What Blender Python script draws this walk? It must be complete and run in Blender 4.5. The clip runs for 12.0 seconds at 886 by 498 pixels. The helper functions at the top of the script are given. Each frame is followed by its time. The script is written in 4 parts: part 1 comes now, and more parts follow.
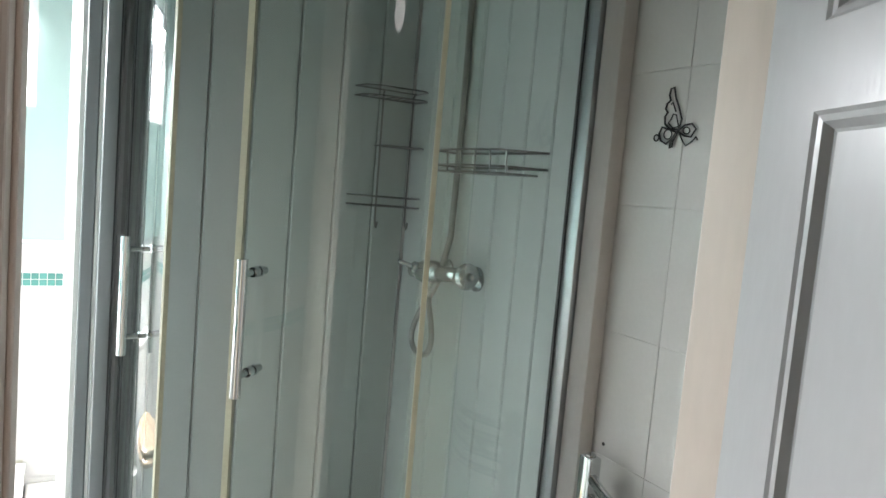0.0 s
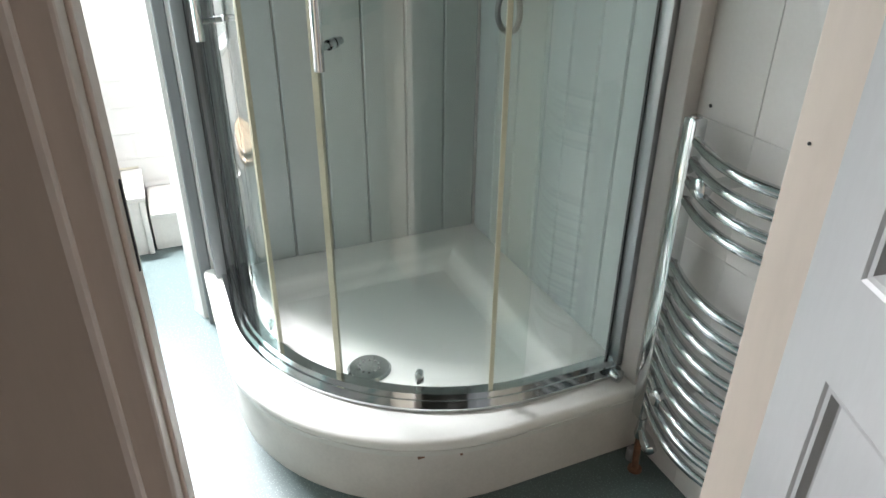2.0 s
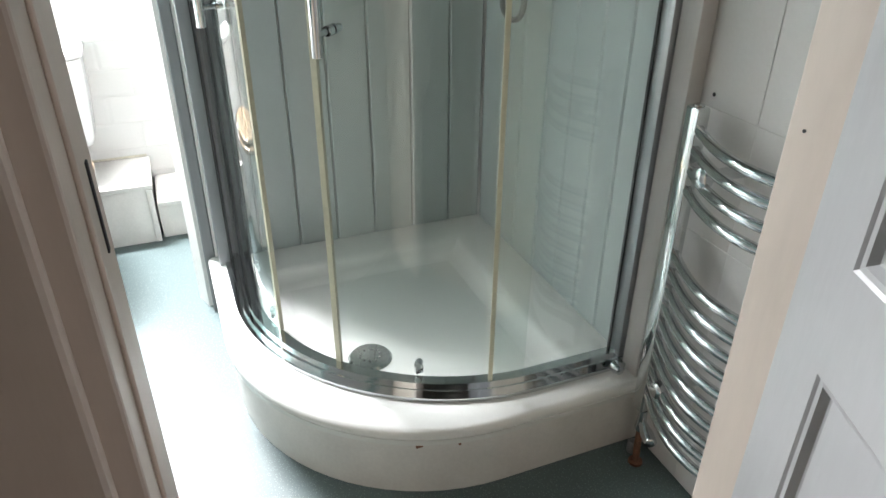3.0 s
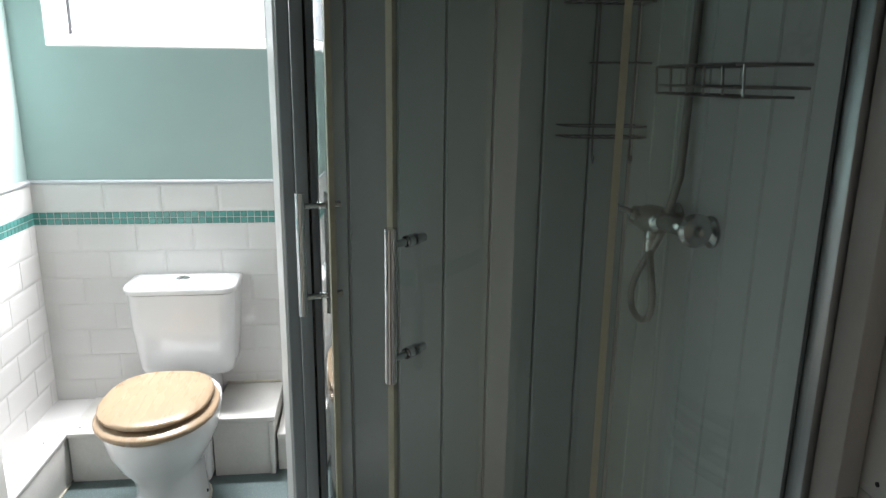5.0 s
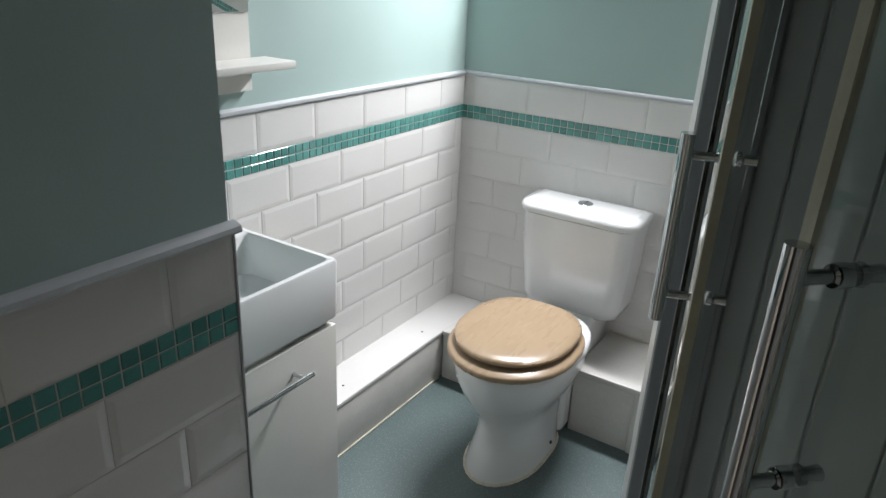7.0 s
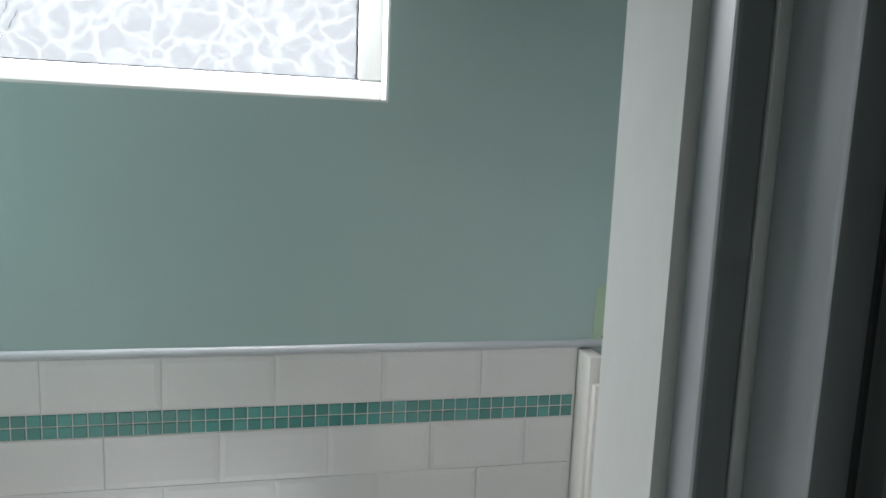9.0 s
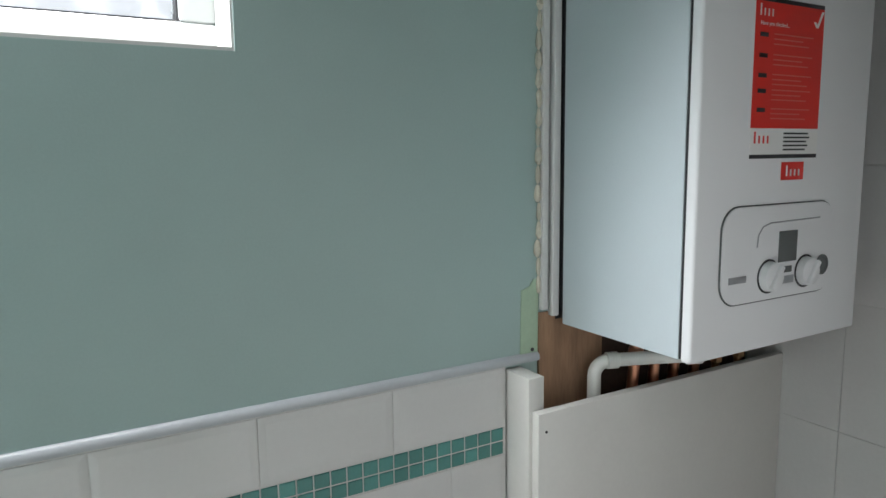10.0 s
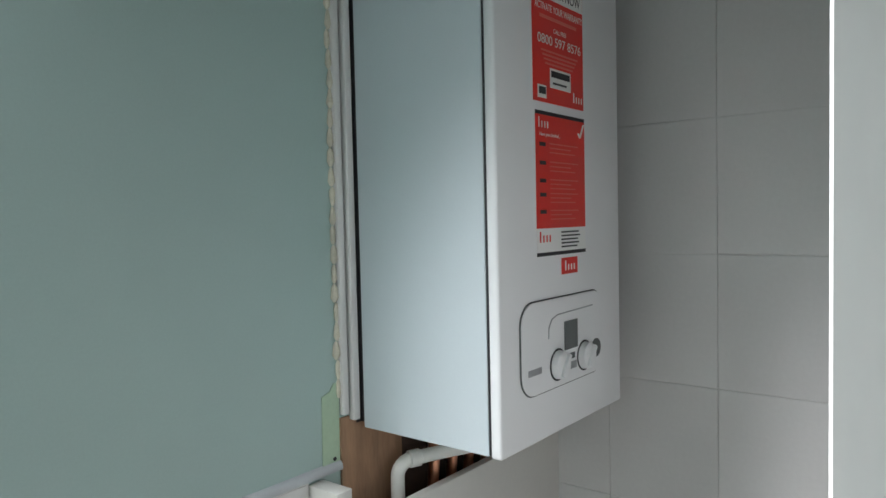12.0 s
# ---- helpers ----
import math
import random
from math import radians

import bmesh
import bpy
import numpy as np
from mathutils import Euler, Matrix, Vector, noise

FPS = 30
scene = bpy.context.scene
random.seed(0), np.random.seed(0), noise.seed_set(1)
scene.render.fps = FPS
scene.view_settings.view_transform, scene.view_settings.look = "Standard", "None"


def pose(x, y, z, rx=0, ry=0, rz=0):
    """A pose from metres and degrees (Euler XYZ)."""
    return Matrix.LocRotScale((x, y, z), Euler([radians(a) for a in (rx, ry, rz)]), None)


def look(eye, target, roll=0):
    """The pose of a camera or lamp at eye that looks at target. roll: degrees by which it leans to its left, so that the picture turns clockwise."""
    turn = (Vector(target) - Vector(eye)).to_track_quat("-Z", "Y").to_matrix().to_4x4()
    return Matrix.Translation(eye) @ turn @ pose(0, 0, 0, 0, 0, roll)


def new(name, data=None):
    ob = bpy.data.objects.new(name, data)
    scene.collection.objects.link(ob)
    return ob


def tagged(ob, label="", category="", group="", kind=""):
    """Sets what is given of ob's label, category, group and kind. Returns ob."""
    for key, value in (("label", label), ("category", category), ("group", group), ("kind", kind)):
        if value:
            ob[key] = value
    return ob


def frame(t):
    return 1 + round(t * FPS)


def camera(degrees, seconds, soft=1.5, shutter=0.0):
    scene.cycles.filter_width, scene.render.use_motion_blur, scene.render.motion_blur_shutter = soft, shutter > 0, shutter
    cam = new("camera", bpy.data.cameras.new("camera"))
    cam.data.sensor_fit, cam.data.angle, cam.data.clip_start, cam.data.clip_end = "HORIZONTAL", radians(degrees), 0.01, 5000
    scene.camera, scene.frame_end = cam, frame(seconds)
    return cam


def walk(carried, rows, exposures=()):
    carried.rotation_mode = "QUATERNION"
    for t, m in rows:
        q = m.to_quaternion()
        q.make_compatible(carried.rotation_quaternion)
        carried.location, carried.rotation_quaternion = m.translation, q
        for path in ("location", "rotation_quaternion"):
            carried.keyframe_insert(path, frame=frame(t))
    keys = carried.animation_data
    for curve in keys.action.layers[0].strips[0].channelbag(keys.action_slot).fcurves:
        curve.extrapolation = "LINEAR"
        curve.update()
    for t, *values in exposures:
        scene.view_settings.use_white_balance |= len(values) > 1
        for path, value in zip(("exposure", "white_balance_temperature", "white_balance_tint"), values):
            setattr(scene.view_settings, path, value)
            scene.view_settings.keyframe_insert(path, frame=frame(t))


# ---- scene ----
cam = camera(65.6, 12.0)
EXPOSURES = [(0.0, 1.05), (2.5, 0.85), (3.7, 0.7), (5.3, -0.9), (6.0, -1.2), (7.2, -1.5), (8.8, -1.5), (9.5, -1.45), (10.5, -1.35), (12.0, -1.3)]
WINDOW_POWER, HALL_POWER = 72.0, 0.60
LEAF, PANEL_TOP = 23.0, 1.52
PATH = [
    (0, (0.991, -2.957, 1.417), (1.968, -1.221, 1.24), 4.9),
    (0.5, (0.947, -2.971, 1.394), (1.873, -1.217, 1.137), 4.9),
    (1, (0.957, -2.96, 1.365), (1.838, -1.236, 0.866), 4.3),
    (1.5, (0.968, -2.925, 1.348), (1.813, -1.266, 0.617), 2.9),
    (2, (1.0, -2.917, 1.302), (1.7, -1.303, 0.349), 0.5),
    (2.5, (1.017, -2.922, 1.291), (1.69, -1.323, 0.296), 0.0),
    (3, (1.03, -2.924, 1.294), (1.689, -1.307, 0.319), 0.4),
    (3.5, (1.048, -2.923, 1.328), (1.734, -1.215, 0.546), 1.3),
    (3.7, (1.062, -2.914, 1.352), (1.76, -1.168, 0.672), 1.5),
    (5.3, (1.267, -2.674, 1.495), (1.344, -0.734, 1.013), 1.6),
    (5.5, (1.262, -2.628, 1.476), (1.231, -0.693, 0.971), 2.6),
    (6, (1.283, -2.501, 1.432), (0.81, -0.684, 0.742), 3.6),
    (6.5, (1.323, -2.339, 1.433), (0.492, -0.68, 0.688), 2.0),
    (7, (1.327, -2.21, 1.432), (0.346, -0.639, 0.678), 2.9),
    (7.2, (1.283, -2.154, 1.426), (0.289, -0.586, 0.682), 2.8),
    (8.8, (0.726, -1.447, 1.514), (0.811, 0.486, 1.01), 3.4),
    (9, (0.721, -1.368, 1.491), (1.154, 0.564, 1.211), 2.3),
    (9.2, (0.687, -1.226, 1.508), (1.419, 0.592, 1.112), 2.1),
    (9.5, (0.64, -1.115, 1.44), (1.554, 0.631, 1.1), -0.9),
    (10, (0.667, -0.943, 1.444), (1.668, 0.767, 1.171), -0.7),
    (10.5, (0.664, -0.877, 1.485), (2.052, 0.541, 1.231), 0.1),
    (11, (0.64, -0.872, 1.497), (2.214, 0.355, 1.365), -0.7),
    (11.5, (0.63, -0.862, 1.499), (2.216, 0.352, 1.395), -1.8),
    (12, (0.632, -0.85, 1.496), (2.197, 0.392, 1.406), -1.3),
]
walk(cam, [(t, look(eye, target, roll)) for t, eye, target, roll in PATH], EXPOSURES)

# ---- light: daylight through the frosted window, one lamp in the hall ----
world = bpy.data.worlds.new("world")
scene.world = world
world.use_nodes = True
wn = world.node_tree.nodes
sky = wn.new("ShaderNodeTexSky")
sky.sky_type, sky.sun_disc, sky.sun_elevation, sky.sun_rotation = "NISHITA", False, radians(40), radians(20)
world.node_tree.links.new(sky.outputs[0], wn["Background"].inputs[0])
wn["Background"].inputs[1].default_value = 0.12


def area_lamp(name, m, sx, sy, power, colour, spread):
    data = bpy.data.lights.new(name, "AREA")
    data.shape, data.size, data.size_y, data.energy, data.color = "RECTANGLE", sx, sy, power, colour
    data.spread = radians(spread)
    ob = new(name, data)
    ob.matrix_world = m
    return ob


WIN = (0.122, 0.905, 1.582, 2.12)
area_lamp("window_daylight", look((0.515, 0.035, 1.945), (0.515, -1, 1.945 - 1.8)), 0.70, 0.14, WINDOW_POWER, (0.955, 0.965, 1.0), 122)
hall_bulb = bpy.data.lights.new("hall_bulb", "POINT")
hall_bulb.energy, hall_bulb.color, hall_bulb.shadow_soft_size = HALL_POWER, (1.0, 0.92, 0.90), 0.09
new("hall_bulb", hall_bulb).location = (1.0, -3.7, 2.22)


# bright overcast sky seen through the frosted pane
glow = bpy.data.materials.new("overcast_glow")
glow.use_nodes = True
gb = glow.node_tree.nodes["Principled BSDF"]
gb.inputs["Emission Color"].default_value, gb.inputs["Emission Strength"].default_value = (0.94, 0.97, 1.0, 1), 3.1
gm = bpy.data.meshes.new("backdrop")
gm.from_pydata([(-4, 3, 0), (5, 3, 0), (5, 3, 5), (-4, 3, 5)], [], [(0, 1, 2, 3)])
gm.materials.append(glow)
tagged(new("backdrop", gm), "bright overcast sky beyond the window", "sky", "", "structure")


# ---- materials ----
def material(name, colour, rough=0.5, metal=0.0, vary=0.06, scale=6.0, grain=120.0, bump=0.05, stretch=(1, 1, 1), spread=0.0, coat=0.0, fleck=None):
    m = bpy.data.materials.new(name)
    m.use_nodes = True
    n, l = m.node_tree.nodes, m.node_tree.links
    b = n["Principled BSDF"]
    co = n.new("ShaderNodeTexCoord")
    mp = n.new("ShaderNodeMapping")
    mp.inputs["Scale"].default_value = stretch
    l.new(co.outputs["Object"], mp.inputs[0])
    big, fine = n.new("ShaderNodeTexNoise"), n.new("ShaderNodeTexNoise")
    big.inputs["Scale"].default_value, fine.inputs["Scale"].default_value = scale, grain
    big.inputs["Detail"].default_value, fine.inputs["Detail"].default_value = 5, 3
    l.new(mp.outputs[0], big.inputs["Vector"])
    l.new(mp.outputs[0], fine.inputs["Vector"])
    add = n.new("ShaderNodeMath")
    add.operation = "MULTIPLY_ADD"
    l.new(fine.outputs["Fac"], add.inputs[0])
    add.inputs[1].default_value = 0.5
    l.new(big.outputs["Fac"], add.inputs[2])
    ramp = n.new("ShaderNodeMapRange")
    ramp.inputs["From Min"].default_value, ramp.inputs["From Max"].default_value = 0.45, 1.05
    ramp.inputs["To Min"].default_value, ramp.inputs["To Max"].default_value = 1 - vary, 1 + vary
    l.new(add.outputs[0], ramp.inputs["Value"])
    value = ramp.outputs[0]
    if spread:
        info = n.new("ShaderNodeObjectInfo")
        r2 = n.new("ShaderNodeMapRange")
        r2.inputs["To Min"].default_value, r2.inputs["To Max"].default_value = 1 - spread, 1 + spread
        l.new(info.outputs["Random"], r2.inputs["Value"])
        mul = n.new("ShaderNodeMath")
        mul.operation = "MULTIPLY"
        l.new(value, mul.inputs[0])
        l.new(r2.outputs[0], mul.inputs[1])
        value = mul.outputs[0]
    mix = n.new("ShaderNodeVectorMath")
    mix.operation = "SCALE"
    mix.inputs[0].default_value = colour
    l.new(value, mix.inputs["Scale"])
    out = mix.outputs[0]
    if fleck:
        dots = n.new("ShaderNodeTexVoronoi")
        dots.inputs["Scale"].default_value = fleck[0]
        l.new(co.outputs["Object"], dots.inputs["Vector"])
        cut = n.new("ShaderNodeMapRange")
        cut.inputs["From Min"].default_value, cut.inputs["From Max"].default_value = 0.30, 0.12
        l.new(dots.outputs["Distance"], cut.inputs["Value"])
        blend = n.new("ShaderNodeMix")
        blend.data_type = "RGBA"
        l.new(cut.outputs[0], blend.inputs[0])
        l.new(out, blend.inputs[6])
        blend.inputs[7].default_value = (*fleck[1], 1)
        out = blend.outputs[2]
    l.new(out, b.inputs["Base Color"])
    rr = n.new("ShaderNodeMapRange")
    rr.inputs["To Min"].default_value, rr.inputs["To Max"].default_value = max(0.02, rough * 0.8), min(1, rough * 1.2)
    l.new(big.outputs["Fac"], rr.inputs["Value"])
    l.new(rr.outputs[0], b.inputs["Roughness"])
    b.inputs["Metallic"].default_value = metal
    b.inputs["Coat Weight"].default_value = coat
    if bump:
        bp = n.new("ShaderNodeBump")
        bp.inputs["Strength"].default_value, bp.inputs["Distance"].default_value = bump, 0.004
        l.new(add.outputs[0], bp.inputs["Height"])
        l.new(bp.outputs[0], b.inputs["Normal"])
    return m


def clear_glass(name, colour, rough=0.0, pattern=False):
    m = bpy.data.materials.new(name)
    m.use_nodes = True
    n, l = m.node_tree.nodes, m.node_tree.links
    b = n["Principled BSDF"]
    b.inputs["Base Color"].default_value = (*colour, 1)
    b.inputs["Roughness"].default_value = rough
    b.inputs["Transmission Weight"].default_value = 1.0
    b.inputs["IOR"].default_value = 1.45
    if pattern:
        co, wob, vor, mp = (n.new(k) for k in ("ShaderNodeTexCoord", "ShaderNodeTexNoise", "ShaderNodeTexVoronoi", "ShaderNodeMapRange"))
        wob.inputs["Scale"].default_value = 14
        vm = n.new("ShaderNodeVectorMath")
        vm.operation = "MULTIPLY_ADD"
        vm.inputs[1].default_value = (0.12, 0.12, 0.12)
        l.new(co.outputs["Object"], wob.inputs["Vector"])
        l.new(wob.outputs["Color"], vm.inputs[0])
        l.new(co.outputs["Object"], vm.inputs[2])
        vor.feature = "DISTANCE_TO_EDGE"
        vor.inputs["Scale"].default_value = 21
        l.new(vm.outputs[0], vor.inputs["Vector"])
        mp.inputs["From Max"].default_value = 0.16
        mp.inputs["To Min"].default_value, mp.inputs["To Max"].default_value = 1.0, 0.74
        l.new(vor.outputs["Distance"], mp.inputs["Value"])
        tint = n.new("ShaderNodeVectorMath")
        tint.operation = "SCALE"
        tint.inputs[0].default_value = colour
        l.new(mp.outputs[0], tint.inputs["Scale"])
        l.new(tint.outputs[0], b.inputs["Base Color"])
        bp = n.new("ShaderNodeBump")
        bp.inputs["Strength"].default_value, bp.inputs["Distance"].default_value = 0.8, 0.01
        l.new(vor.outputs["Distance"], bp.inputs["Height"])
        l.new(bp.outputs[0], b.inputs["Normal"])
    return m


TEAL = material("aqua_wall_paint", (0.375, 0.487, 0.465), 0.55, vary=0.05, scale=3, grain=260, bump=0.08)
PALE_TEAL = material("old_sage_paint", (0.42, 0.55, 0.40), 0.7, vary=0.1, bump=0.1)
TILE = material("white_glazed_tile", (0.68, 0.67, 0.655), 0.12, vary=0.03, spread=0.025, bump=0.02)
BIGTILE = material("white_wall_tile", (0.62, 0.61, 0.60), 0.3, vary=0.05, spread=0.02, bump=0.03, scale=4)
GROUT = material("white_grout", (0.64, 0.63, 0.61), 0.85, vary=0.1, grain=300, bump=0.2)
DARKGROUT = material("pale_grout", (0.72, 0.71, 0.68), 0.8, vary=0.08, grain=300, bump=0.2)
MOSAIC = material("teal_glass_mosaic", (0.085, 0.26, 0.235), 0.08, vary=0.1, spread=0.18, scale=30)
WHITE = material("white_gloss_paint", (0.66, 0.65, 0.635), 0.3, vary=0.05, scale=5, grain=90, bump=0.12, stretch=(1, 1, 0.25))
# white gloss again, darkened to put the leaf's dimmer light into its colour
LEAFPAINT = material("white_door_gloss_darkened", (0.46, 0.455, 0.46), 0.3, vary=0.05, scale=5, grain=90, bump=0.12, stretch=(1, 1, 0.25))
CREAM = material("cream_gloss_paint", (0.74, 0.63, 0.55), 0.4, vary=0.06, scale=4, grain=80, bump=0.15, stretch=(1, 1, 0.2))
HALLWALL = material("cream_hall_paint", (0.60, 0.51, 0.41), 0.7, vary=0.05, bump=0.1)
BOXING = material("white_boxing_paint", (0.62, 0.60, 0.57), 0.45, vary=0.1, scale=7, bump=0.12)
BOARD = material("white_melamine", (0.65, 0.635, 0.60), 0.35, vary=0.04, bump=0.03)
FLOOR = material("sage_blue_safety_vinyl", (0.095, 0.130, 0.130), 0.45, vary=0.14, scale=2.5, grain=180, bump=0.12, fleck=(210, (0.22, 0.27, 0.27)))
HALLFLOOR = material("beige_carpet", (0.35, 0.29, 0.23), 0.95, vary=0.2, grain=400, bump=0.5)
# ceiling is out of view; dark colour keeps bounced light low
CEILING = material("darkened_ceiling", (0.26, 0.29, 0.285), 0.9, vary=0.03)
CERAMIC = material("white_ceramic", (0.74, 0.74, 0.74), 0.07, vary=0.015, bump=0.0, coat=0.3)
ACRYLIC = material("white_acrylic", (0.68, 0.68, 0.655), 0.16, vary=0.03, bump=0.02)
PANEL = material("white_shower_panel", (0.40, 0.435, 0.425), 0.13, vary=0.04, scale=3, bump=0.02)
CHROME = material("chrome", (0.62, 0.64, 0.65), 0.07, 1.0, vary=0.05, scale=20, bump=0.02)
DARKCHROME = material("dulled_chrome", (0.42, 0.44, 0.44), 0.16, 1.0, vary=0.12, scale=18, bump=0.04)
# aluminium edge beside the shower, its shade put into a dark matt colour
EDGE = material("aluminium_darkened_for_shade", (0.20, 0.205, 0.215), 0.5, vary=0.08, stretch=(6, 6, 0.3), bump=0.04)
SATIN = material("satin_aluminium", (0.42, 0.43, 0.45), 0.36, 1.0, vary=0.06, stretch=(8, 8, 0.3), bump=0.03)
STEEL = material("dull_steel_wire", (0.20, 0.20, 0.20), 0.3, 1.0, vary=0.15, scale=30)
SEAL = material("yellowed_clear_seal", (0.50, 0.49, 0.37), 0.35, vary=0.12, scale=10)
# black for rubber parts, also for the shade in gaps and holes
RUBBER_AND_GAPS = material("black_rubber_and_gap_shade", (0.02, 0.02, 0.022), 0.6, vary=0.1)
BEECH = material("pale_wood_seat", (0.33, 0.235, 0.15), 0.28, vary=0.018, scale=7, grain=45, stretch=(5, 0.7, 3), bump=0.04)
BROWNWOOD = material("bare_brown_board", (0.34, 0.20, 0.12), 0.8, vary=0.3, scale=9, grain=60, stretch=(3, 3, 0.5), bump=0.3)
# brown board with the shade behind the pipes put into its colour
SHADEDWOOD = material("brown_board_in_shade", (0.06, 0.035, 0.025), 0.85, vary=0.3, scale=9, bump=0.3)
COPPER = material("copper_pipe", (0.62, 0.30, 0.19), 0.3, 1.0, vary=0.2, scale=20)
RUST = material("rusty_pipe", (0.20, 0.10, 0.06), 0.7, 0.3, vary=0.3, scale=30, bump=0.3)
PLASTIC = material("white_plastic_pipe", (0.76, 0.76, 0.72), 0.35, vary=0.05)
BOILERW = material("white_boiler_enamel", (0.78, 0.79, 0.80), 0.32, vary=0.01, scale=1.2, grain=500, bump=0.02)
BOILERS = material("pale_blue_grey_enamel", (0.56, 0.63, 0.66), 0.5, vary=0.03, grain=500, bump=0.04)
RED = material("red_label", (0.68, 0.020, 0.012), 0.35, vary=0.04, bump=0)
BLACK = material("black_print", (0.015, 0.015, 0.018), 0.45, vary=0.05, bump=0)
PAPER = material("white_print", (0.82, 0.82, 0.80), 0.45, vary=0.02, bump=0)
PINKPRINT = material("faded_print", (0.70, 0.16, 0.13), 0.45, vary=0.05, bump=0)
GREYLCD = material("grey_display", (0.10, 0.11, 0.11), 0.12, vary=0.05, bump=0)
SILICONE = material("stained_sealant", (0.60, 0.56, 0.46), 0.5, vary=0.25, scale=14, bump=0.2)
UPVC = material("white_window_plastic", (0.80, 0.83, 0.81), 0.25, vary=0.02)
UPSTAND = material("grey_white_upstand_paint", (0.52, 0.50, 0.49), 0.35, vary=0.06, scale=5, bump=0.08, stretch=(1, 1, 0.3))
GLASS = clear_glass("shower_glass", (0.93, 0.975, 0.955))
FROST = clear_glass("patterned_window_glass", (0.95, 0.97, 1.0), 0.25, True)
MIRROR = material("mirror_glass", (0.85, 0.88, 0.87), 0.01, 1.0, vary=0.0, bump=0)
SHADE = bpy.data.materials.new("opal_shade")
SHADE.use_nodes = True
SHADE.node_tree.nodes["Principled BSDF"].inputs["Emission Color"].default_value = (1, 0.88, 0.75, 1)
SHADE.node_tree.nodes["Principled BSDF"].inputs["Emission Strength"].default_value = 1.6


# ---- building helpers ----
def box(bm, x0, x1, y0, y1, z0, z1, bevel=0.0, seg=2):
    vs = [bm.verts.new((x, y, z)) for x in sorted((x0, x1)) for y in sorted((y0, y1)) for z in sorted((z0, z1))]
    fs = [bm.faces.new([vs[i] for i in q]) for q in ((0, 1, 3, 2), (4, 6, 7, 5), (0, 4, 5, 1), (2, 3, 7, 6), (0, 2, 6, 4), (1, 5, 7, 3))]
    if bevel:
        es = list({e for f in fs for e in f.edges})
        bmesh.ops.bevel(bm, geom=es, offset=bevel, segments=seg, profile=0.5, affect="EDGES")
    return bm


def loft(bm, rings, caps=True, closed=True):
    rows = [[bm.verts.new(p) for p in r] for r in rings]
    n = len(rows[0])
    for a, b in zip(rows, rows[1:]):
        for i in range(n if closed else n - 1):
            j = (i + 1) % n
            bm.faces.new((a[i], a[j], b[j], b[i]))
    if caps and closed:
        bm.faces.new(rows[0][::-1])
        bm.faces.new(rows[-1])
    return bm


def tube(bm, pts, r, seg=10):
    pts = [Vector(p) for p in pts]
    rings, up = [], None
    for i, p in enumerate(pts):
        d = (pts[min(i + 1, len(pts) - 1)] - pts[max(i - 1, 0)]).normalized()
        if up is None:
            up = d.orthogonal().normalized()
        else:
            up = (up - d * up.dot(d)).normalized()
        side = d.cross(up)
        rings.append([p + (up * math.cos(a) + side * math.sin(a)) * r for a in (2 * math.pi * k / seg for k in range(seg))])
    return loft(bm, rings)


def turned(bm, base, axis, profile, seg=24):
    """A turned solid: (distance along axis, radius) pairs."""
    axis = Vector(axis).normalized()
    u = axis.orthogonal().normalized()
    v = axis.cross(u)
    return loft(bm, [[Vector(base) + axis * d + (u * math.cos(a) + v * math.sin(a)) * r for a in (2 * math.pi * k / seg for k in range(seg))] for d, r in profile])


def fresh():
    return bmesh.new()


def finish(bm, name, mat, smooth=40):
    bmesh.ops.recalc_face_normals(bm, faces=bm.faces)
    me = bpy.data.meshes.new(name)
    bm.to_mesh(me)
    bm.free()
    me.materials.append(mat)
    if smooth:
        me.shade_smooth()
        me.set_sharp_from_angle(angle=radians(smooth))
    return me


def part(name, bm, mat, parent, label="", smooth=40):
    me = bm if isinstance(bm, bpy.types.Mesh) else finish(bm, name, mat, smooth)
    ob = new(name, me)
    ob.parent = parent
    m = parent.matrix_basis.copy()
    p = parent
    while p.parent:
        p = p.parent
        m = p.matrix_basis @ m if p.type == "EMPTY" else m
    base = parent
    while base.parent:
        base = base.parent
    ob.matrix_parent_inverse = base.matrix_basis.inverted() if parent is base else Matrix()
    if parent is not base:
        ob.matrix_parent_inverse = Matrix()
    return tagged(ob, label)


def thing(name, at, label, category, group=""):
    ob = new(name)
    ob.empty_display_size = 0.1
    ob.location = at
    return tagged(ob, label, category, group)


def solid(name, bm, mat, label, category, kind="", smooth=40):
    return tagged(new(name, finish(bm, name, mat, smooth)), label, category, "", kind)


def arc(cx, cy, r, a0, a1, n):
    return [(cx + r * math.cos(radians(a0 + (a1 - a0) * i / n)), cy + r * math.sin(radians(a0 + (a1 - a0) * i / n))) for i in range(n + 1)]


# ---- setting ----
RX, NX, TY, DY = 2.0, 0.60, -1.612, -2.395     # right wall, near wall, its end, door wall
H = 2.4
CAP = 1.090                                   # top of the tiling
structure = lambda name, bm, mat, label, category: solid(name, bm, mat, label, category, "structure", 0)
floor = structure("floor", box(fresh(), -0.1, RX + 0.1, DY - 0.12, 0.1, -0.08, 0.0), FLOOR, "speckled blue-green vinyl bathroom floor", "floor")
structure("floor_hall", box(fresh(), -0.3, 2.6, -4.7, DY - 0.12, -0.08, 0.0), HALLFLOOR, "beige carpeted hall floor", "floor")
structure("ceiling", box(fresh(), -0.3, 2.6, -4.7, 0.3, H, H + 0.08), CEILING, "unseen ceiling, coloured dark to cut bounced light", "ceiling")
bm = fresh()
x0, x1, z0, z1 = WIN
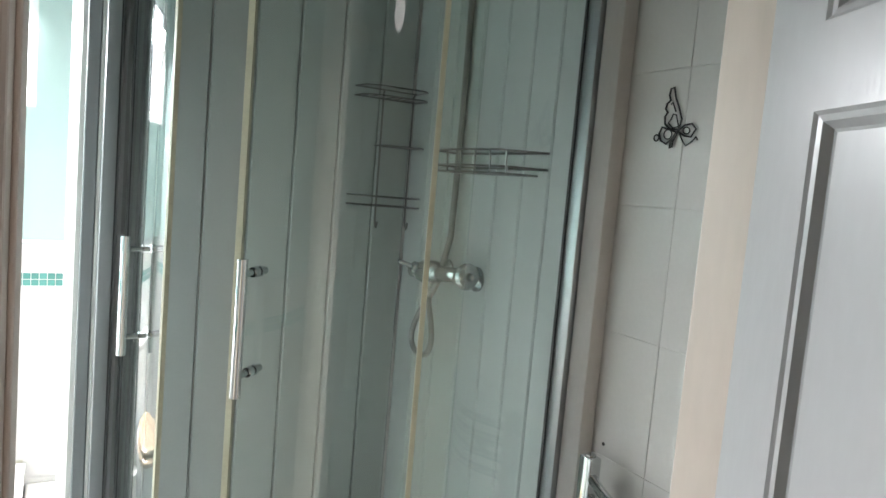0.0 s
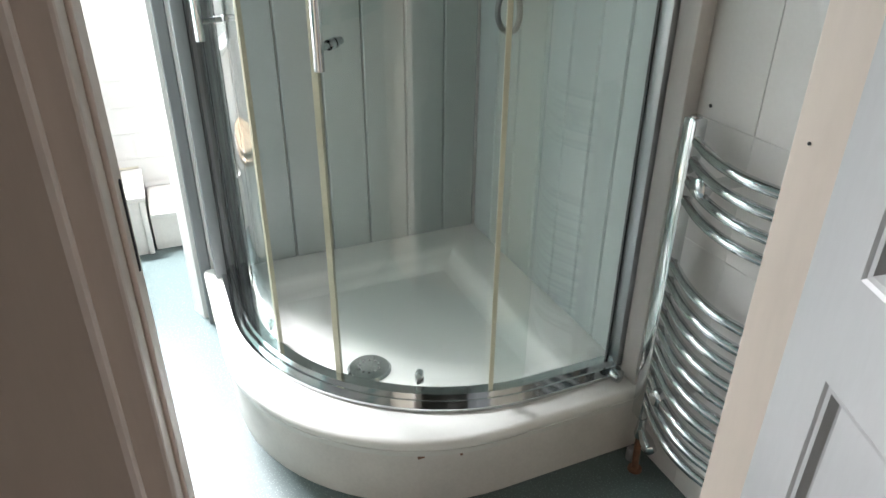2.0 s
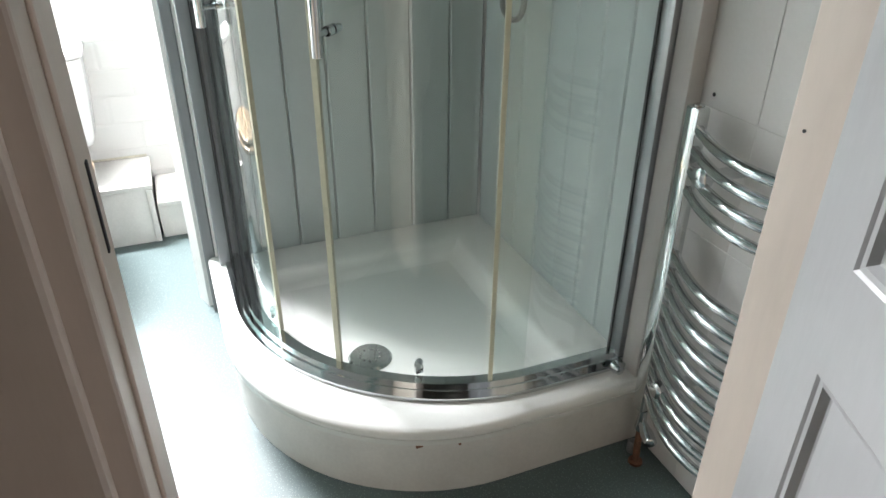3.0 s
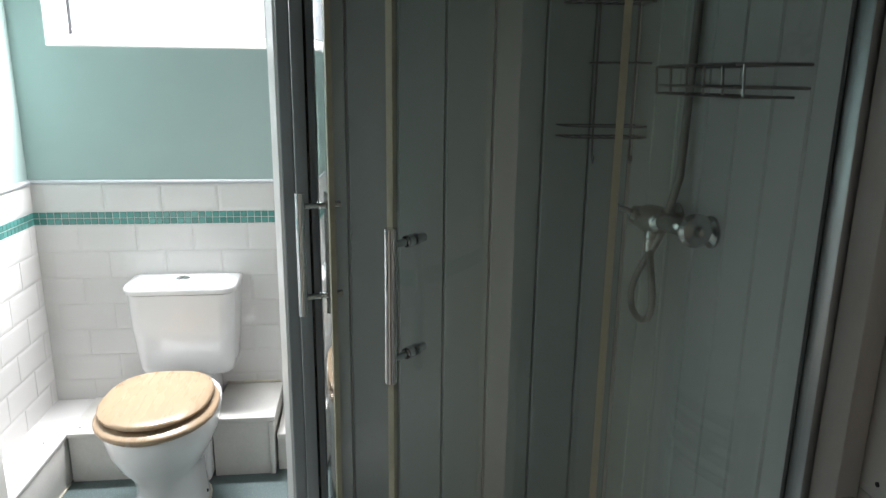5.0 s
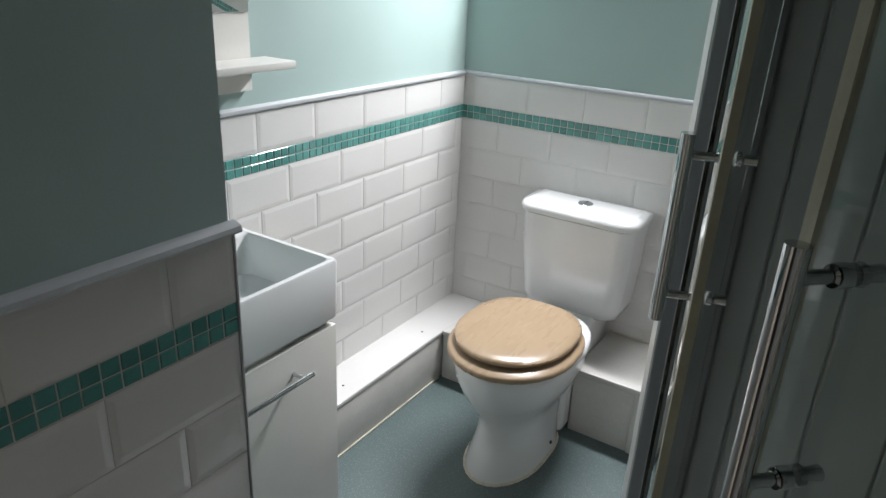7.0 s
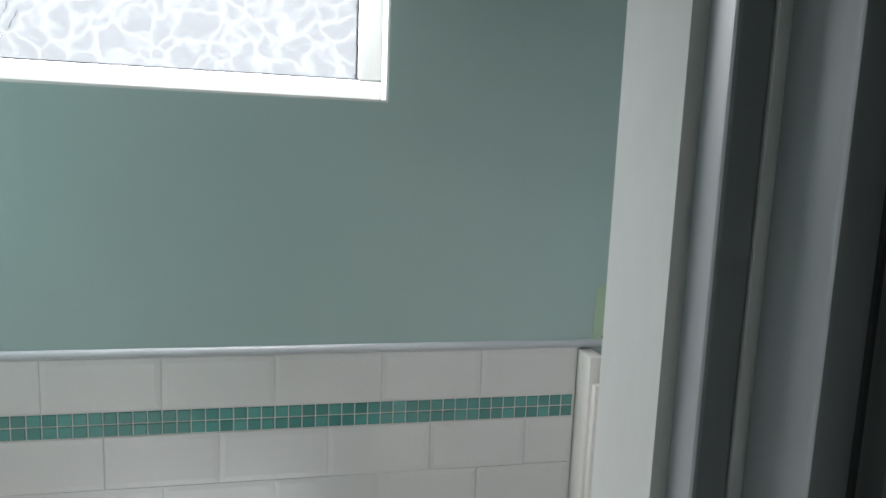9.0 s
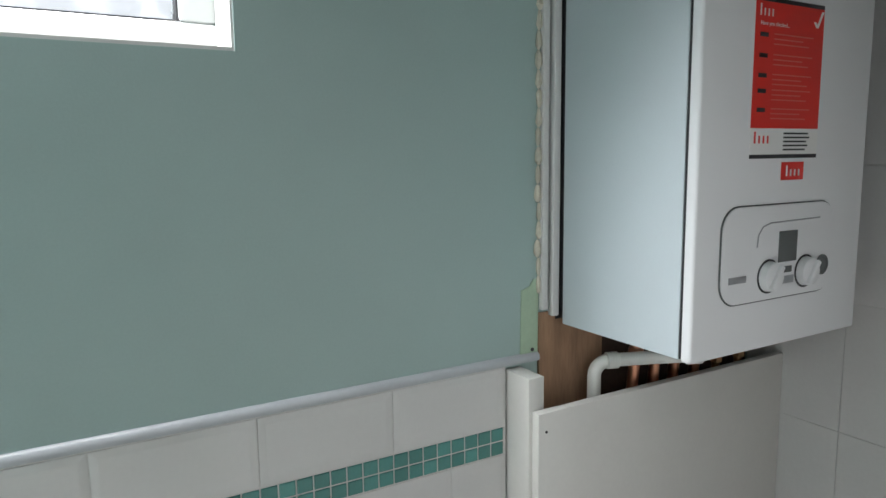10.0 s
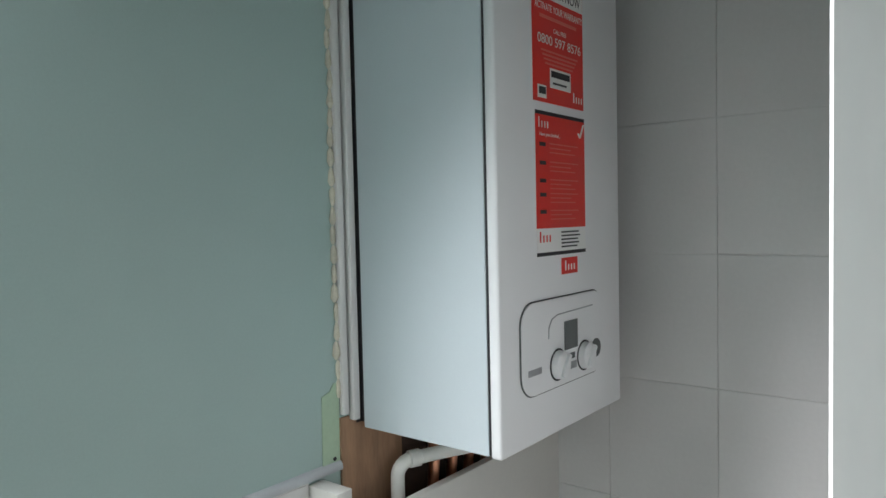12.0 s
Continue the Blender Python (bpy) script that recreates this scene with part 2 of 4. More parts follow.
for b in ((-0.1, x0, 0, H), (x1, RX + 0.1, 0, H), (x0, x1, 0, z0), (x0, x1, z1, H)):
    box(bm, b[0], b[1], 0.0, 0.25, b[2], b[3])
wall_north = structure("wall_north", bm, TEAL, "aqua painted window wall above white tiling", "wall")
wall_west = structure("wall_west", box(fresh(), -0.12, 0.0, TY, 0.0, 0, H), TEAL, "aqua painted wall above white tiling", "wall")
wall_near = structure("wall_near", box(fresh(), -0.12, NX, DY, TY, 0, H), TEAL, "aqua painted projecting wall above white tiling", "wall")
wall_east = structure("wall_east", box(fresh(), RX + 0.0024, RX + 0.12, DY, 0.0, 0, H), GROUT, "wall covered in large white tiles", "wall")
PB, PF = -0.790, -0.900                       # partition beside the shower, its end slightly splayed
end = [(1.008, PB), (1.006, PB - 0.002), (1.030, -0.856), (1.076, -0.857), (1.076, PF), (RX + 0.0024, PF), (RX + 0.0024, PB)]
structure("wall_partition", loft(fresh(), [[(x, y, z) for x, y in end] for z in (0, H)]), WHITE, "white painted partition wall beside the shower", "wall")
structure("trim_partition_edge", box(fresh(), 1.042, 1.075, PF + 0.001, -0.8585, 0.0, H, 0.004), EDGE, "metal edge strip on the partition, coloured dark for shade", "trim")
JL, JR = 0.965, 1.66                          # door opening
bm = fresh()
box(bm, -0.12, JL - 0.03, DY - 0.12, DY, 0, H)
box(bm, JR + 0.03, RX + 0.12, DY - 0.12, DY, 0, H)
box(bm, JL - 0.03, JR + 0.03, DY - 0.12, DY, 2.06, H)
structure("wall_south", bm, HALLWALL, "cream painted wall with the doorway", "wall")
bm = fresh()
box(bm, -0.3, -0.12, -4.7, DY - 0.12, 0, H)
box(bm, 2.45, 2.6, -4.7, DY - 0.12, 0, H)
box(bm, -0.12, 2.45, -4.85, -4.7, 0, H)
structure("wall_hall", bm, HALLWALL, "cream painted hall walls", "wall")
# door lining with its stop, and architrave on the hall side
for nm, a, b, s in (("trim_left", JL - 0.03, JL, 1), ("trim_right", JR, JR + 0.03, -1)):
    bm = fresh()
    box(bm, a, b, DY - 0.127, DY + 0.006, 0, 2.06, 0.003)
    e = b if s > 0 else a
    box(bm, e, e + s * 0.004, DY - 0.075, DY + 0.002, 0, 2.05, 0.0015)
    o = a if s > 0 else b
    box(bm, o - s * 0.075, o + s * 0.012, DY - 0.145, DY - 0.128, 0, 2.12, 0.005)
    structure(nm, bm, CREAM, "cream gloss painted door lining and architrave", "door frame")
structure("trim_head", box(fresh(), JL, JR, DY - 0.127, DY + 0.006, 2.03, 2.058, 0.003), CREAM, "cream gloss painted door head", "door frame")
strike = thing("strike_plate", (JL, DY - 0.03, 1.09), "worn dark metal strike recess in the door lining", "strike plate")
part("plate", box(fresh(), JL + 0.0035, JL + 0.0055, DY - 0.040, DY - 0.032, 1.048, 1.118, 0.0008), RUBBER_AND_GAPS, strike)

# window
window = tagged(new("window_1"), "white plastic window with frosted leaf-patterned glass", "window", "", "structure")
bm = fresh()
box(bm, x0, x1, 0.085, 0.15, z0, z0 + 0.048, 0.006)
box(bm, x0, x1, 0.085, 0.15, z1 - 0.048, z1, 0.006)
box(bm, x0, x0 + 0.052, 0.085, 0.15, z0 + 0.048, z1 - 0.048, 0.006)
box(bm, x1 - 0.052, x1, 0.085, 0.15, z0 + 0.048, z1 - 0.048, 0.006)
part("window_frame", bm, UPVC, window)
bm = fresh()
for q in ((x0 + 0.05, x1 - 0.05, z0 + 0.045, z0 + 0.051), (x0 + 0.05, x1 - 0.05, z1 - 0.051, z1 - 0.045), (x0 + 0.049, x0 + 0.055, z0 + 0.05, z1 - 0.05), (x1 - 0.055, x1 - 0.049, z0 + 0.05, z1 - 0.05)):
    box(bm, q[0], q[1], 0.092, 0.115, q[2], q[3])
part("gasket", bm, RUBBER_AND_GAPS, window, "black rubber glazing gasket")
pane = part("pane", box(fresh(), x0 + 0.05, x1 - 0.05, 0.108, 0.114, z0 + 0.046, z1 - 0.046), FROST, window, "frosted patterned glass")
pane.visible_shadow = False
bm = fresh()
for q in ((x0 - 0.0, x0 + 0.004, z0, z1), (x1 - 0.004, x1, z0, z1)):
    box(bm, q[0], q[1], 0.002, 0.084, q[2], q[3])
box(bm, x0 + 0.004, x1 - 0.004, 0.001, 0.084, z0, z0 + 0.005)
part("window_sill", bm, WHITE, window, "white painted reveal and sill")

# ---- shower enclosure ----
TX, TYF, TR = 1.05, -1.905, 0.56             # tray edges and corner radius


def quadrant(d, n=18):
    """The tray's plan, d metres inside its edge."""
    cx, cy, r = TX + TR, TYF + TR, TR - d
    pts = [(RX - 0.003 - max(0, d - 0.0) * 0.0, PF - 0.004)] if d < 0.02 else [(RX - d, PF - d)]
    pts += [(TX + d, PF - 0.004 if d < 0.02 else PF - d)]
    pts += arc(cx, cy, r, 180, 270, n)
    pts += [(RX - 0.003 if d < 0.02 else RX - d, TYF + d)]
    return pts


def ring_at(d, z):
    return [(x, y, z) for x, y in quadrant(d)]


tray = thing("shower_tray", (1.55, -1.4, 0), "white quadrant shower tray on a raised cream plinth", "shower tray")
part("plinth", loft(fresh(), [ring_at(0.018, 0.001), ring_at(0.018, 0.156)]), BOXING, tray, "cream panel with chipped edges", 30)
bm = fresh()
loft(bm, [ring_at(0.012, 0.158), ring_at(0.006, 0.160), ring_at(0.005, 0.174), ring_at(0.010, 0.1765), ring_at(0.010, 0.1795), ring_at(0.001, 0.182), ring_at(0.0, 0.190), ring_at(0.004, 0.200), ring_at(0.014, 0.2055), ring_at(0.06, 0.208),
          ring_at(0.125, 0.209), ring_at(0.150, 0.206), ring_at(0.165, 0.194), ring_at(0.195, 0.168), ring_at(0.215, 0.158), ring_at(0.25, 0.154), ring_at(0.32, 0.152)])
part("basin", bm, ACRYLIC, tray)
waste = part("waste", turned(fresh(), (1.40, -1.515, 0.152), (0, 0, 1), [(0, 0.058), (0.008, 0.058), (0.014, 0.052), (0.016, 0.02), (0.0165, 0.001)]), CHROME, tray, "round chrome waste cover")
bm = fresh()
for i in range(10):
    a = i * 0.628
    turned(bm, (1.40 + 0.026 * math.cos(a), -1.515 + 0.026 * math.sin(a), 0.1674), (0, 0, 1), [(0, 0.0035), (0.0012, 0.0035)], 8)
part("hole", bm, RUBBER_AND_GAPS, waste)
part("sealant", box(fresh(), TX + 0.005, TX + 0.012, PF - 0.02, PF - 0.004, 0.02, 0.2), SILICONE, tray)
for xx, w in ((1.412, 0.008), (1.50, 0.0025), (1.76, 0.11)):
    yq = TYF + TR - math.sqrt((TR - 0.012) ** 2 - min(0, xx - TX - TR) ** 2)
    part("chip", box(fresh(), xx - w, xx + w, yq - 0.0005, yq + 0.004, 0.1545 if w > 0.05 else 0.148, 0.1578), RUST, tray, "dark chip in the plinth edge")

# ribbed white panels behind the glass
panel_set = tagged(new("trim_shower_panels"), "white ribbed shower wall panels", "wall panel", "", "structure")
edges = [1.10, 1.215, 1.346, 1.471, 1.598, 1.733, 1.863, RX - 0.022]
bm = box(fresh(), 1.09, RX, PF - 0.012, PF - 0.003, 0.2, 2.25)
part("backing", bm, GROUT, panel_set)
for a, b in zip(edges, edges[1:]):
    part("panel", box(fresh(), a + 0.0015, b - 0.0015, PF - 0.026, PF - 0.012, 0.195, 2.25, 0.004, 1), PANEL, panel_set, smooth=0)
edges = [PF - 0.03, -1.062, -1.19, -1.326, -1.446, -1.561, -1.667, -1.80]
part("backing", box(fresh(), RX - 0.006, RX + 0.004, -1.80, PF - 0.028, 0.2, 2.25), GROUT, panel_set)
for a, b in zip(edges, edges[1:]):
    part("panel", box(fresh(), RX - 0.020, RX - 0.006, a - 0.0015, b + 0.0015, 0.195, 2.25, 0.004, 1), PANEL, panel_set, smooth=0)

# framework and glass
GX, GYF = 1.145, -1.800
GR = 0.58


def rail_line(d, n=22):
    cx, cy = GX + GR, GYF + GR
    return [(GX + d, PF - 0.03)] + arc(cx, cy, GR - d, 180, 270, n) + [(RX - 0.024, GYF + d)]


def strip(bm, line, w0, w1, z0, z1):
    """A bent bar along a plan line given as a function of offset."""
    a, b = line(w0), line(w1)
    ring = [[(*p, z0), (*q, z0), (*q, z1), (*p, z1)] for p, q in zip(a, b)]
    return loft(bm, ring)


def arc_between(s0, s1, n=14):
    """Part of the rail line between two shares of its length."""
    def line(d):
        pts = [Vector((*p, 0)) for p in rail_line(d, 40)]
        run = [0.0]
        for p, q in zip(pts, pts[1:]):
            run.append(run[-1] + (q - p).length)
        out = []
        for k in range(n + 1):
            s = (s0 + (s1 - s0) * k / n) * run[-1]
            i = max(j for j in range(len(pts) - 1) if run[j] <= s + 1e-9)
            f = (s - run[i]) / max(1e-9, run[i + 1] - run[i])
            p = pts[i].lerp(pts[i + 1], f)
            out.append((p.x, p.y))
        return out
    return line


shower = thing("shower_enclosure", (1.55, -1.4, 0.2), "curved glass shower enclosure with chrome frame and sliding doors", "shower enclosure")
bm = fresh()
strip(bm, rail_line, -0.046, 0.018, 0.2095, 0.219)
strip(bm, rail_line, -0.032, 0.018, 0.219, 0.231)
strip(bm, rail_line, -0.018, 0.010, 0.231, 0.240)
part("bottom_rail", bm, CHROME, shower, "curved chrome bottom rail")
bm = fresh()
strip(bm, rail_line, -0.022, 0.022, 2.02, 2.07)
part("top_rail", bm, CHROME, shower)
bm = fresh()
box(bm, GX - 0.062, GX - 0.022, PF - 0.075, PF - 0.002, 0.205, 2.07, 0.005)
box(bm, GX - 0.022, GX + 0.018, PF - 0.065, PF - 0.03, 0.225, 2.02, 0.004)
part("wall_profile", bm, EDGE, shower, "aluminium wall profile, coloured dark for shade")
bm = fresh()
box(bm, GX - 0.03, GX - 0.026, PF - 0.079, PF - 0.0751, 0.225, 2.02)
part("seal", bm, RUBBER_AND_GAPS, shower, "black rubber strip")
bm = fresh()
box(bm, RX - 0.052, RX - 0.021, GYF - 0.028, GYF + 0.020, 0.225, 2.02, 0.004)
part("wall_profile", bm, SATIN, shower, "satin aluminium wall profile")
part("seal", box(fresh(), RX - 0.056, RX - 0.0525, GYF + 0.010, GYF + 0.019, 0.225, 2.02, 0.001), RUBBER_AND_GAPS, shower, "black rubber strip")
part("wall_upstand", box(fresh(), RX - 0.040, RX - 0.001, GYF - 0.088, GYF - 0.029, 0.205, 2.07, 0.005), UPSTAND, shower, "greyish white painted upstand")


def pane_of(name, s0, s1, off, label=""):
    bm = fresh()
    strip(bm, arc_between(s0, s1), off - 0.003, off + 0.003, 0.238, 2.02)
    ob = part(name, bm, GLASS, shower, label)
    ob.visible_shadow = False
    return ob


def upright(s, off, w, mat=SEAL, name="seal"):
    line = arc_between(s, s + w, 2)
    return part(name, strip(fresh(), line, off - 0.006, off + 0.006, 0.238, 2.02), mat, shower, "yellowed clear edge seal")


LS0, RS0 = 0.340, 0.492
pane_of("fixed_pane", 0.02, 0.20, -0.008)
pane_of("fixed_pane", 0.747, 0.985, -0.008)
dl = pane_of("door", 0.06, LS0, 0.012, "curved sliding glass door")
dr = pane_of("door", RS0, 0.81, 0.012, "curved sliding glass door")
upright(LS0, 0.012, 0.006)
upright(RS0 - 0.006, 0.012, 0.010)
upright(0.747, -0.006, 0.007)


def handle(door, s):
    """A tall chrome bar on two stand-offs that pass through the glass."""
    o = Vector((*arc_between(s, s + 0.02, 1)(0.012)[0], 0))
    p = Vector((*arc_between(s, s + 0.02, 1)(-0.028)[0], 0))
    d = (o - p).normalized()
    bm = tube(fresh(), [p + Vector((0, 0, z)) for z in (0.982, 0.984, 1.249, 1.251)], 0.0105, 16)
    h = part("handle", bm, CHROME, door, "straight chrome pull bar")
    for z in (1.022, 1.222):
        q = p + Vector((0, 0, z))
        part("standoff", turned(fresh(), q + d * 0.009, d, [(0, 0.0065), (0.028, 0.0065), (0.030, 0.010), (0.036, 0.011), (0.046, 0.011), (0.047, 0.0), ], 14), CHROME, door)
        part("knob", turned(fresh(), q + d * 0.062, d, [(0, 0.010), (0.006, 0.011), (0.010, 0.007), (0.026, 0.008), (0.028, 0.001)], 14), CHROME, door)


handle(dl, 0.244)
handle(dr, RS0 + 0.022)
for s in (0.12, 0.30, 0.63):
    o = arc_between(s, s + 0.02, 1)(0.030)[0]
    bm = turned(fresh(), (o[0], o[1], 0.262), (0.6, 0.8, 0), [(-0.010, 0.008), (-0.007, 0.010), (0.007, 0.010), (0.010, 0.008)], 16)
    box(bm, o[0] - 0.010, o[0] + 0.010, o[1] - 0.008, o[1] + 0.008, 0.236, 0.258, 0.003)
    part("roller", bm, CHROME, shower)
bm = turned(fresh(), (RX - 0.075, GYF - 0.045, 0.225), (0.1, -1, 0), [(0, 0.014), (0.012, 0.016), (0.026, 0.012), (0.028, 0.004)], 16)
part("stop", bm, CHROME, shower, "chrome end stop")

# shower mixer with riser and hose
mixer = thing("shower_mixer", (1.935, -1.30, 1.19), "chrome thermostatic shower mixer with riser pipe and hose", "shower mixer")
bm = turned(fresh(), (1.925, -1.135, 1.165), (0, -1, 0.09), [(0, 0.016), (0.004, 0.024), (0.035, 0.026), (0.040, 0.021), (0.052, 0.021), (0.056, 0.030), (0.075, 0.034), (0.125, 0.034), (0.150, 0.027), (0.158, 0.020), (0.25, 0.019), (0.256, 0.014), (0.29, 0.013)])
part("body", bm, DARKCHROME, mixer)
part("outlet", turned(fresh(), (1.918, -1.255, 1.165), (-0.1, 0, -1), [(0, 0.018), (0.03, 0.018), (0.034, 0.014), (0.062, 0.012)], 16), DARKCHROME, mixer)
lever = turned(fresh(), (1.910, -1.185, 1.175), (-0.8, 0.2, 0.3), [(0, 0.020), (0.02, 0.018), (0.024, 0.008), (0.06, 0.007), (0.064, 0.003)], 14)
part("lever", lever, DARKCHROME, mixer)
part("knob", turned(fresh(), (1.925, -1.425, 1.191), (0, -1, 0.05), [(0, 0.014), (0.004, 0.034), (0.012, 0.036), (0.022, 0.030), (0.026, 0.012), (0.046, 0.010), (0.05, 0.003)], 20), DARKCHROME, mixer)
for y in (-1.24, -1.40):
    part("wall_flange", turned(fresh(), (RX - 0.02, y, 1.18), (-1, 0, 0), [(0, 0.034), (0.006, 0.034), (0.016, 0.018), (0.05, 0.014), (0.07, 0.014)]), DARKCHROME, mixer)
part("riser_pipe", tube(fresh(), [(1.930, -1.285, 1.18), (1.955, -1.283, 1.28), (1.965, -1.275, 1.6), (1.965, -1.27, 2.2)], 0.0095, 12), STEEL, mixer)
hose = [(1.915 - 0.02 * math.sin(a / 2), -1.262 + 0.086 * math.sin(a) * math.sin(a / 2) ** 1.5, 1.025 + 0.082 * math.cos(a)) for a in (2 * math.pi * k / 36 for k in range(37))]
part("hose", tube(fresh(), [(1.915, -1.258, 1.135)] + hose + [(1.925, -1.275, 1.14), (1.93, -1.285, 1.17)], 0.0085, 10), STEEL, mixer, "ribbed steel hose in a loop")


def wires(segments, r=0.0026):
    bm = fresh()
    for s in segments:
        tube(bm, s, r, 6)
    return bm


# wire basket on the side panel
basket = thing("wire_basket", (1.93, -1.45, 1.47), "chrome wire shower basket fixed to the ribbed panel", "shower basket")
yb0, yb1, xw, xf = -1.245, -1.665, RX - 0.024, RX - 0.125
for z, nm in ((1.516, "rim"), (1.478, "rim")):
    part(nm, wires([[(xw, yb0, z), (xw, yb1, z), (xf, yb1 + 0.05, z), (xf - 0.015, -1.43, z), (xf, yb0 - 0.06, z), (xw, yb0, z)]], 0.003), STEEL, basket)
seg = [[(xw - 0.005, yb0 - 0.03 - i * 0.036, 1.462), (xf, yb0 - 0.06 - i * 0.031, 1.462)] for i in range(11)] + [[(xf, yb0 - 0.07, 1.462), (xf, yb1 + 0.05, 1.462)]]
part("base", wires(seg), STEEL, basket)
for i in range(6):
    y = yb0 - 0.06 - i * 0.068
    part("upright", wires([[(xf - 0.004, y, 1.516), (xf, y, 1.462)]]), STEEL, basket)

# hanging corner caddy
caddy = thing("wire_caddy", (1.88, -1.0, 1.28), "tiered wire shower caddy hanging in the corner", "shower caddy")
for xq in (1.858, 1.962):
    part("upright", wires([[(xq, -0.965, 1.70), (xq, -0.96, 1.69), (xq, -0.962, 1.30), (xq, -0.968, 1.285), (xq - 0.004, -0.985, 1.276), (xq - 0.008, -0.998, 1.284), (xq - 0.008, -1.0, 1.296)]], 0.003), STEEL, caddy)
for z, xa, xb, nm in ((1.675, 1.765, 1.975, "shelf"), (1.53, 1.84, 1.975, "soap_shelf"), (1.345, 1.76, 1.975, "shelf")):
    seg = []
    for dz in ((0.0, 0.028) if nm == "shelf" else (0.0,)):
        seg.append([(xa, -0.958, z + dz), (xa + 0.01, -1.02, z + dz), (xa + 0.05, -1.045, z + dz), (xb - 0.02, -1.05, z + dz), (xb, -1.03, z + dz), (xb, -0.958, z + dz), (xa, -0.958, z + dz)])
    for i in range(8):
        xq = xa + 0.02 + (xb - xa - 0.03) * i / 7
        seg.append([(xq, -0.958, z), (xq, -1.04, z)])
    part(nm, wires(seg, 0.0022), STEEL, caddy)

# ---- towel radiator, pipes and ornament ----
rad = thing("towel_radiator", (1.945, -2.13, 0.17), "chrome ladder towel radiator with curved rails on the tiled wall", "towel radiator")
for y in (-1.945, -2.345):
    part("upright", box(fresh(), 1.928, 1.958, y - 0.018, y + 0.018, 0.165, 0.905, 0.005), CHROME, rad)
    part("cap", turned(fresh(), (1.943, y, 0.903), (0, 0, 1), [(0, 0.011), (0.005, 0.011), (0.007, 0.006)], 14), CHROME, rad)
for z in (0.863, 0.823, 0.781, 0.74, 0.596, 0.553, 0.512, 0.47, 0.427, 0.385, 0.343, 0.3, 0.263, 0.222):
    pts = [(1.945 - 0.062 * math.sin(math.pi * k / 12), -1.95 - 0.39 * k / 12, z) for k in range(13)]
    part("rail", tube(fresh(), pts, 0.0105, 12), CHROME, rad)
for z in (0.80, 0.30):
    part("bracket", turned(fresh(), (RX - 0.001, -2.03, z), (-1, 0, 0), [(0, 0.014), (0.05, 0.012), (0.085, 0.012), (0.087, 0.02), (0.105, 0.02), (0.109, 0.015)], 18), CHROME, rad)
valve = thing("radiator_valve", (1.943, -1.96, 0.12), "chrome radiator valve on a rusty pipe", "valve")
part("body", turned(fresh(), (1.943, -1.955, 0.105), (0, 0, 1), [(0, 0.012), (0.01, 0.015), (0.03, 0.012), (0.06, 0.010)], 16), CHROME, valve)
part("head", turned(fresh(), (1.943, -1.958, 0.13), (-0.3, -1, -0.15), [(0, 0.010), (0.02, 0.013), (0.035, 0.016), (0.062, 0.015), (0.065, 0.010)], 16), CHROME, valve)
part("pipe", tube(fresh(), [(1.943, -1.955, 0.11), (1.943, -1.957, 0.05), (1.943, -1.96, 0.004)], 0.0085, 12), RUST, valve, "rusty copper pipe")
part("collar", turned(fresh(), (1.943, -1.96, 0.001), (0, 0, 1), [(0, 0.018), (0.006, 0.017), (0.008, 0.009)], 16), RUST, valve)
solid("pipe_stub", turned(fresh(), (1.957, -1.925, 0.001), (0, 0, 1), [(0, 0.013), (0.03, 0.013), (0.034, 0.010)], 16), SATIN, "short capped pipe stub at the floor", "pipe")
solid("wall_plug", turned(fresh(), (RX, -1.918, 0.913), (-1, 0, 0), [(-0.001, 0.004), (0.001, 0.004)], 10), BLACK, "dark screw hole in the wall tile", "screw hole")

butterfly = thing("butterfly_ornament", (RX, -2.03, 1.56), "black wire butterfly ornament on the wall tile", "ornament")


def motif(pts):
    return [(RX - 0.004, -2.028 + y, 1.562 + z) for y, z in pts]


def loop(cy, cz, ry, rz, tilt, n=16):
    c, s = math.cos(tilt), math.sin(tilt)
    return [(cy + ry * math.cos(a) * c - rz * math.sin(a) * s, cz + ry * math.cos(a) * s + rz * math.sin(a) * c) for a in (2 * math.pi * k / n for k in range(n + 1))]


for q in ([(0.0, 0.0), (-0.004, 0.02), (0.004, 0.038), (0.016, 0.06), (0.022, 0.08), (0.03, 0.078), (0.032, 0.066), (0.028, 0.056), (0.036, 0.05), (0.038, 0.04), (0.032, 0.034), (0.038, 0.026), (0.036, 0.012), (0.022, 0.002), (0.0, 0.0)],
          [(0.002, -0.002), (-0.012, 0.008), (-0.030, 0.010), (-0.040, 0.0), (-0.030, -0.014), (-0.016, -0.012), (0.002, -0.004)],
          [(0.006, -0.004), (0.028, 0.002), (0.042, 0.006), (0.048, -0.006), (0.042, -0.020), (0.028, -0.026), (0.014, -0.016), (0.006, -0.004)]):
    part("wing", wires([motif(q)], 0.0019), BLACK, butterfly)
for q in ([(0.002, 0.006), (0.01, 0.028), (0.018, 0.03), (0.022, 0.02), (0.028, 0.014), (0.016, 0.004), (0.002, 0.006)], [(0.012, 0.034), (0.022, 0.052), (0.026, 0.048)], loop(0.026, -0.008, 0.010, 0.009, 0.3), loop(-0.018, -0.002, 0.008, 0.006, 0.2)):
    part("inner_wing", wires([motif(q)], 0.0013), BLACK, butterfly)
part("body", wires([motif([(0.0, 0.004), (0.006, -0.010), (0.012, -0.022), (0.012, -0.032), (0.018, -0.034), (0.018, -0.022), (0.010, -0.012)])], 0.0020), BLACK, butterfly)
part("curl", wires([motif(loop(0.054, -0.014, 0.006, 0.006, 0))], 0.0015), BLACK, butterfly)
